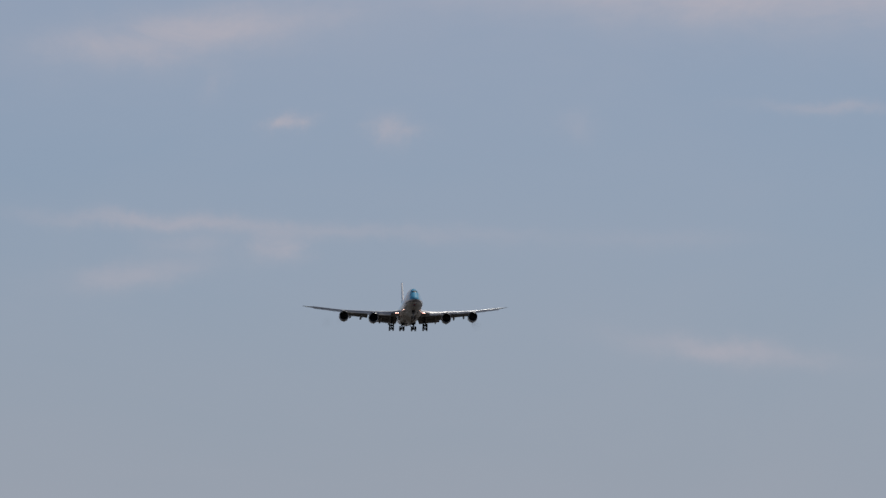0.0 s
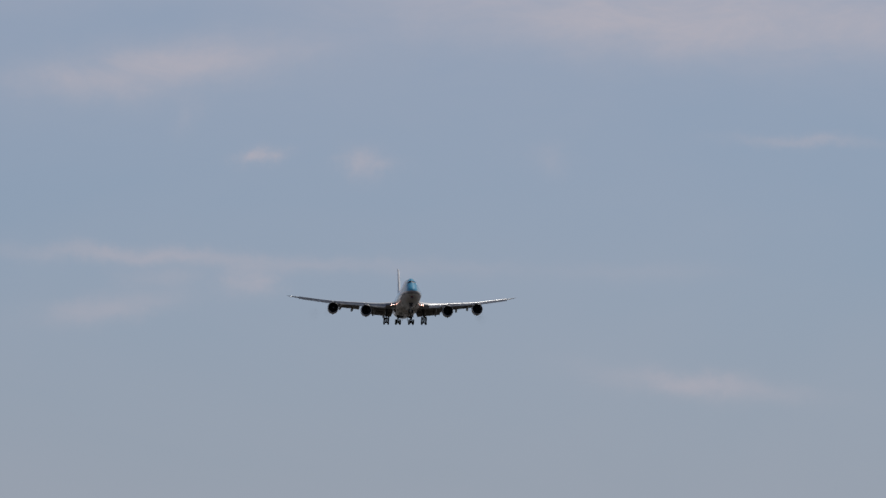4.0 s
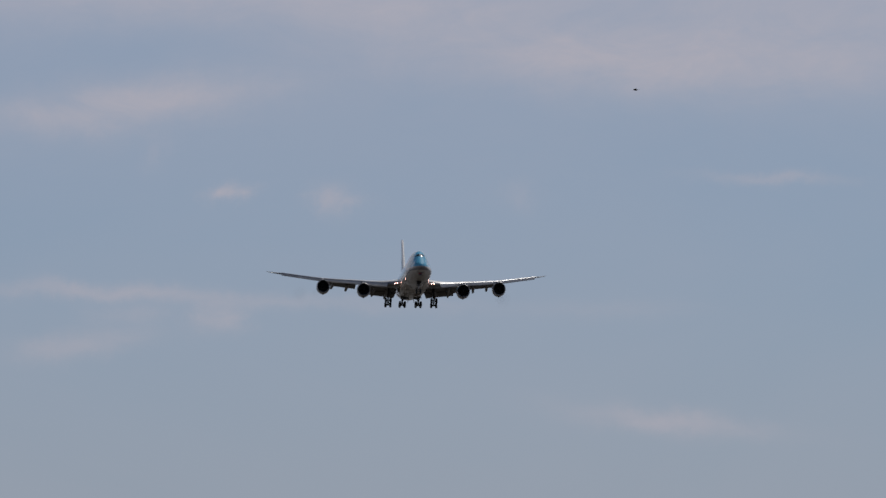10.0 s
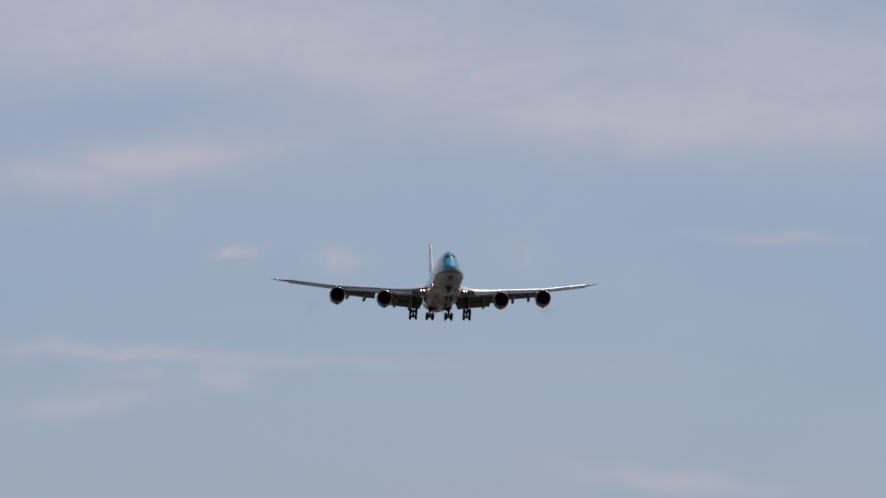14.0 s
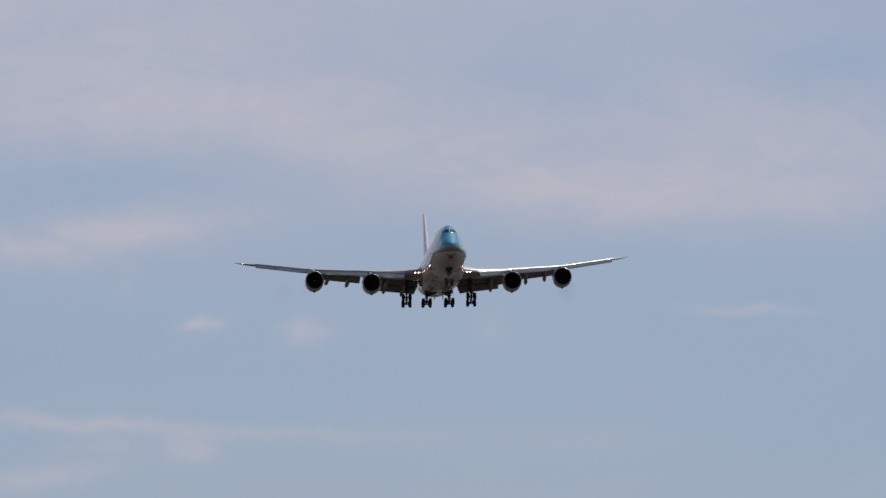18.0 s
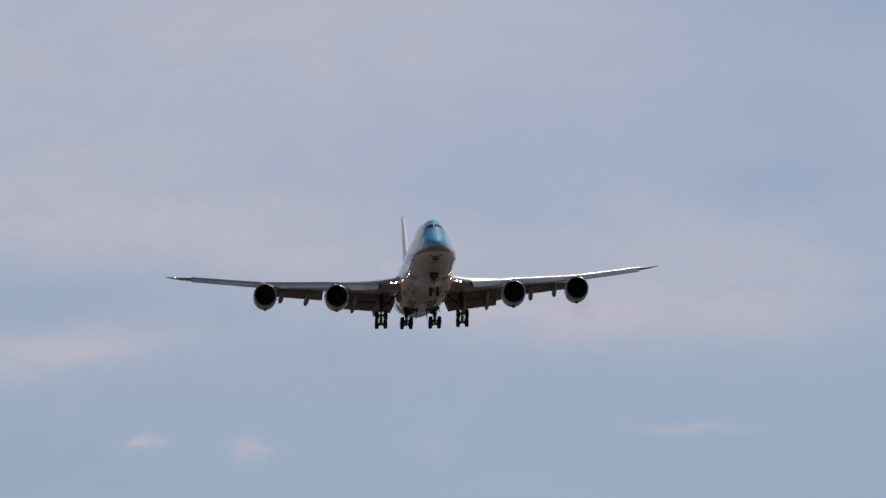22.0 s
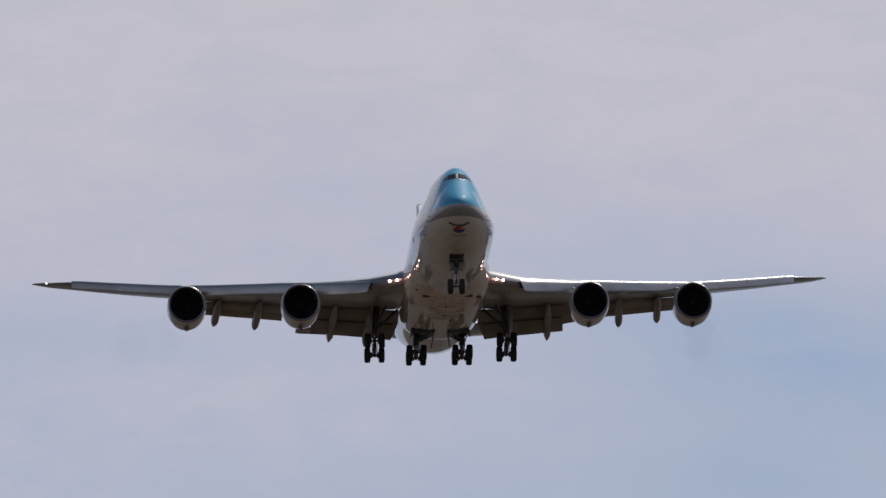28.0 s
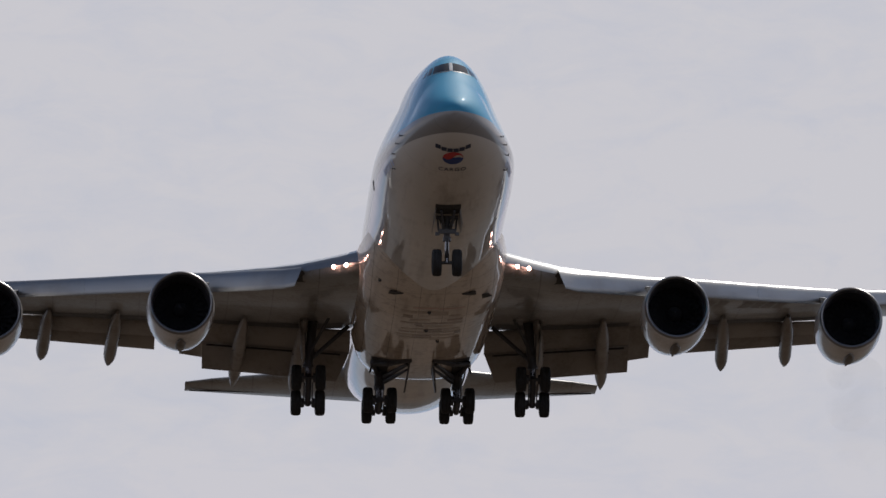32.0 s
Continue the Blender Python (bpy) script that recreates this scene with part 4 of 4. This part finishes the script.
def make_gear():
    for side in (-1, 1):
        # wing gear
        x, s, z = side * 5.45, 36.1, -4.92
        bm = bmesh.new()
        rod(bm, at(x - side * 0.25, s - 0.1, -1.3), at(x, s, -3.7), 0.24, 0.21, 16)
        rod(bm, at(x, s, -3.65), at(x, s, -3.8), 0.26, 0.26, 16)
        gear = part("wing_gear", bm, GEAR_PAINT, aircraft, "four-wheel wing landing gear, lowered")
        part("piston", rod(bmesh.new(), at(x, s, -3.7), at(x, s, z - 0.05), 0.145, 0.145, 16), GEAR_STEEL, gear, "chrome piston")
        bm = bmesh.new()
        rod(bm, at(x, s, -3.5), at(side * 3.5, s + 0.1, -1.7), 0.1, 0.11)
        rod(bm, at(x, s - 0.1, -3.2), at(side * 4.4, s - 1.6, -1.5), 0.08, 0.08)
        part("side_brace", bm, GEAR_PAINT, gear, "dark side brace")
        bm = bmesh.new()
        rod(bm, at(x, s + 0.2, -3.75), at(x, s + 0.62, -4.4), 0.06)
        rod(bm, at(x, s + 0.62, -4.4), at(x, s + 0.15, -5.05), 0.06)
        rod(bm, at(x - 0.16, s - 0.22, -1.8), at(x - 0.12, s - 0.22, -5.0), 0.025, 0.025, 8)
        rod(bm, at(x + 0.16, s - 0.22, -1.8), at(x + 0.12, s - 0.22, -5.0), 0.025, 0.025, 8)
        part("torque_link", bm, GEAR_PAINT, gear)
        bm = bmesh.new()
        slab(bm, [at(x + side * 0.42, s - 0.7, -1.5), at(x + side * 0.42, s + 0.7, -1.5), at(x + side * 0.3, s + 0.55, -3.5), at(x + side * 0.3, s - 0.55, -3.5)], 0.05)
        part("gear_door", bm, GREY_PAINT, gear, "grey gear door on the strut")
        bogie(gear, x, s, z, 44)
        # body gear
        x, s, z = side * 1.9, 38.85, -5.06
        bm = bmesh.new()
        rod(bm, at(x, s - 0.45, -3.1), at(x, s, -4.15), 0.29, 0.23, 16)
        rod(bm, at(x, s, -4.08), at(x, s, -4.26), 0.27, 0.27, 16)
        gear = part("body_gear", bm, GEAR_PAINT, aircraft, "four-wheel body landing gear, lowered")
        bm = bmesh.new()
        rod(bm, at(side * 0.55, s - 4.5, -3.74), at(side * 1.5, s - 3.6, -3.72), 0.13, 0.16)
        rod(bm, at(side * 1.5, s - 3.6, -3.72), at(side * 2.34, s - 2.6, -3.5), 0.16, 0.15)
        part("cross_beam", bm, GEAR_PAINT, gear, "dark beam across the wheel well")
        part("piston", rod(bmesh.new(), at(x, s, -4.2), at(x, s, z - 0.05), 0.17, 0.17, 16), GEAR_STEEL, gear, "chrome piston")
        bm = bmesh.new()
        rod(bm, at(side * 1.64, s - 0.3, -3.92), at(side * 0.66, s - 2.8, -3.88), 0.12, 0.06)
        rod(bm, at(side * 1.66, s - 0.4, -3.7), at(side * 0.66, s - 3.8, -3.78), 0.14, 0.11)
        rod(bm, at(side * 2.0, s - 0.4, -3.6), at(side * 2.3, s - 2.6, -3.52), 0.12, 0.12)
        rod(bm, at(side * 2.3, s - 2.65, -3.45), at(side * 2.46, s - 2.6, -4.0), 0.07, 0.05)
        rod(bm, at(x, s + 0.1, -4.1), at(x, s + 2.0, -3.1), 0.1, 0.1)
        part("drag_brace", bm, GEAR_PAINT, gear, "dark braces")
        bm = bmesh.new()
        rod(bm, at(x, s + 0.22, -4.2), at(x, s + 0.6, -4.6), 0.06)
        rod(bm, at(x, s + 0.6, -4.6), at(x, s + 0.15, -5.0), 0.06)
        rod(bm, at(x - 0.2, s - 0.2, -3.6), at(x - 0.16, s - 0.2, -4.95), 0.03, 0.03, 8)
        rod(bm, at(x + 0.22, s - 0.2, -3.6), at(x + 0.18, s - 0.2, -4.9), 0.03, 0.03, 8)
        part("torque_link", bm, GEAR_PAINT, gear)
        if side > 0:
            bm = bmesh.new()
            for p, q in (((2.3, -3.3), (2.22, -3.75)), ((2.22, -3.75), (2.09, -4.15)), ((2.09, -4.15), (2.05, -4.72))):
                rod(bm, at(p[0], s - 0.55, p[1]), at(q[0], s - 0.55, q[1]), 0.045, 0.045, 10)
            part("hydraulic_line", bm, GREY_PAINT, gear, "pale line down the strut")
        bm = bmesh.new()
        slab(bm, [at(side * 0.56, s - 4.3, -3.7), at(side * 0.56, s - 2.2, -3.7), at(side * 0.76, s - 1.9, -4.82), at(side * 0.76, s - 2.3, -4.86)], 0.08)
        part("gear_door", bm, GEAR_PAINT, gear, "dark hanging body gear door")
        # the opening's shade as a dark sheet: a slit across the belly that runs back along the strut
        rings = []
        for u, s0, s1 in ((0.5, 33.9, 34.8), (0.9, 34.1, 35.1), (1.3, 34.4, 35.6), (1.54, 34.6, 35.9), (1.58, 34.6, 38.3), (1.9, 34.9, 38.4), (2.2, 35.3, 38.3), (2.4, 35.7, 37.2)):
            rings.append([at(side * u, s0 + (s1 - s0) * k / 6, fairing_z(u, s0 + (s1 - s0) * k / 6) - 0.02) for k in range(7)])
        part("well_shade", loft(rings, None, False), DARK, gear, "dark sheet painted as wheel well shade")
        bogie(gear, x, s, z, 9)
    # nose gear
    s, z = 7.75, -5.08
    bm = bmesh.new()
    rod(bm, at(0, s - 0.35, -2.5), at(0, s - 0.05, -4.0), 0.17, 0.15, 16)
    rod(bm, at(-0.5, s - 0.3, -3.05), at(0.5, s - 0.3, -3.05), 0.1, 0.1)
    rod(bm, at(0, s - 0.05, -3.9), at(0, s - 0.05, -4.1), 0.19, 0.19, 16)
    gear = part("nose_gear", bm, GEAR_PAINT, aircraft, "two-wheel nose landing gear, lowered")
    part("piston", rod(bmesh.new(), at(0, s - 0.05, -4.0), at(0, s, z), 0.1, 0.1, 16), GEAR_STEEL, gear, "chrome piston")
    bm = bmesh.new()
    rod(bm, at(-0.34, s - 0.1, -3.0), at(-0.08, s - 0.1, -3.75), 0.06, 0.05)
    rod(bm, at(0.34, s - 0.1, -3.0), at(0.08, s - 0.1, -3.75), 0.06, 0.05)
    rod(bm, at(0, s - 0.1, -3.6), at(0, s + 1.6, -2.9), 0.09, 0.09)
    for w in (-0.3, 0.3):
        rod(bm, at(w * 0.4, s - 0.15, -3.72), at(w, s - 1.25, -2.95), 0.07, 0.06)
        rod(bm, at(w * 1.5, s - 0.3, -2.9), at(w * 1.3, s - 0.32, -3.66), 0.045, 0.045, 8)
    part("drag_brace", bm, GEAR_PAINT, gear, "dark braces")
    bm = bmesh.new()
    rod(bm, at(0, s - 0.25, -4.0), at(0, s - 0.55, -4.4), 0.05)
    rod(bm, at(0, s - 0.55, -4.4), at(0, s - 0.12, -4.85), 0.05)
    rod(bm, at(-0.45, s, z), at(0.45, s, z), 0.08, 0.08)
    part("torque_link", bm, GEAR_PAINT, gear)
    bm = bmesh.new()
    slab(bm, [at(-0.34, s - 0.34, -3.58), at(0.34, s - 0.34, -3.58), at(0.46, s - 0.34, -3.80), at(-0.46, s - 0.34, -3.80)], 0.1)
    for w in (-1, 1):
        slab(bm, [at(w * 0.38, s - 0.36, -3.74), at(w * 0.54, s - 0.36, -3.74), at(w * 0.54, s - 0.36, -3.90), at(w * 0.34, s - 0.36, -3.88)], 0.08)
    part("taxi_light_bar", bm, GEAR_PAINT, gear, "dark bar with unlit taxi lamps")
    for w in (-0.2, 0.2):
        part("taxi_lamp", spun([(-0.06, 0.01), (-0.05, 0.09), (0.0, 0.10), (0.12, 0.07)], at(w, s - 0.42, -3.42), count=16), HUB_PAINT, gear, "unlit grey taxi lamp")
    for side in (-1, 1):
        bm = bmesh.new()
        slab(bm, [at(side * 0.56, 6.5, -2.85), at(side * 0.56, 8.3, -3.05), at(side * 0.66, 8.2, -3.6), at(side * 0.66, 6.8, -3.5)], 0.05)
        part("gear_door", bm, GREY_PAINT, gear, "nose gear door")
        wheel(side * 0.46, s, z, 0.62, 0.44, gear)
    # dark sheet on the skin, coloured as the shade in the nose gear's well
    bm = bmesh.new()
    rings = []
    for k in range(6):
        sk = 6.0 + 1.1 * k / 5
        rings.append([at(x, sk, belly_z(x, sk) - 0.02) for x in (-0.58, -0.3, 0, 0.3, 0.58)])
    part("well_shade", loft(rings, bm, False), DARK, gear, "dark sheet painted as wheel well shade")


make_gear()


# ---- exhaust and bird ----
def smoke_material(strength):
    """Thin brown smoke that thins out away from each puff's long axis."""
    mat = bpy.data.materials.new("exhaust_smoke")
    mat.use_nodes = True
    n = Nodes(mat.node_tree)
    spot = n.add("ShaderNodeTexCoord").outputs["Object"]
    x, y, z = n.add("ShaderNodeSeparateXYZ", {0: spot}).outputs
    off = n.math("ADD", n.math("MULTIPLY", x, x), n.math("MULTIPLY", z, z))
    core = n.math("POWER", n.ramp(off, 0.95, 0.0), 1.6)
    puff = n.ramp(n.noise(spot, 1.3, 4.0, 0.65, 0.8), 0.3, 0.7, 0.45, 1.0)
    solid = n.add("ShaderNodeBsdfDiffuse", {"Color": (0.17, 0.13, 0.05, 1.0)})
    clear = n.add("ShaderNodeBsdfTransparent")
    both = n.add("ShaderNodeMixShader", {0: n.math("MULTIPLY", n.math("MULTIPLY", core, puff), strength), 1: clear.outputs[0], 2: solid.outputs[0]})
    n.add("ShaderNodeOutputMaterial", {"Surface": both.outputs[0]})
    return mat


def make_smoke():
    """Long puffs behind the two outer engines, widening as they drift; one engine smokes more."""
    thick, thin = smoke_material(0.065), smoke_material(0.028)
    for x, s, z, wide, long, mat in ((21.4, 43.5, -1.7, 1.0, 4.5, thick), (22.4, 49.5, -2.0, 1.5, 6.0, thick), (23.7, 56.5, -2.1, 2.0, 6.0, thin),
                                     (-22.0, 45.5, -1.7, 1.4, 5.5, thin), (-25.5, 54.0, -1.4, 2.4, 6.0, thin)):
        bm = bmesh.new()
        bmesh.ops.create_uvsphere(bm, u_segments=28, v_segments=18, radius=1.0)
        ob = part("exhaust_smoke", bm, mat, aircraft, "faint brown exhaust smoke")
        ob.location, ob.scale = at(x, s, z), (wide, long, wide)
        ob.visible_shadow = False


make_smoke()

FEATHERS = material("dark_feathers", (0.025, 0.022, 0.02), 0.8)


def make_bird():
    bird = tagged(new("bird"), "small dark bird gliding through the open sky", "bird")
    body = part("body", spun([(-0.11, 0.004), (-0.095, 0.016), (-0.07, 0.024), (-0.03, 0.036), (0.02, 0.034), (0.07, 0.018), (0.10, 0.008)], (0, 0, 0), "x", 16), FEATHERS, bird, "dark plump body")
    rod_bm = rod(bmesh.new(), (-0.108, 0, 0), (-0.13, 0, -0.004), 0.006, 0.001, 8)
    part("beak", rod_bm, FEATHERS, body)
    for side in (-1, 1):
        rings = []
        for y, x0, x1, z in ((0.02, -0.06, 0.04, 0.015), (0.08, -0.065, 0.03, 0.028), (0.13, -0.04, 0.035, 0.03), (0.18, 0.0, 0.05, 0.022)):
            rings.append([Vector((x0 + (x1 - x0) * c, side * y, z + 0.012 * h)) for c, h in ((0, 0), (0.3, 0.7), (1, 0), (0.3, -0.4))])
        part("wing", loft(rings), FEATHERS, bird, "dark pointed wing")
    slab_bm = slab(bmesh.new(), [(0.08, -0.014, 0), (0.08, 0.014, 0), (0.16, 0.03, 0), (0.16, -0.03, 0)], 0.006)
    part("tail", slab_bm, FEATHERS, bird)
    return bird


bird = make_bird()
BIRD_AT, BIRD_SPEED = Vector((4.26, 377.49, 43.79)), Vector((-12.362, 0.203, -0.397))  # place at 10.8 s and metres a second



def motions():
    walk(bird, [(t, pose(*(BIRD_AT + BIRD_SPEED * (t - 10.8)))) for t in (0.0, 8.0, 10.0, 11.0, 12.0, 14.0, 32.0)])
    walk(aircraft, [(t, pose(x, y, z, rx, ry, rz)) for t, x, y, z, rx, ry, rz in FLIGHT])


motions()
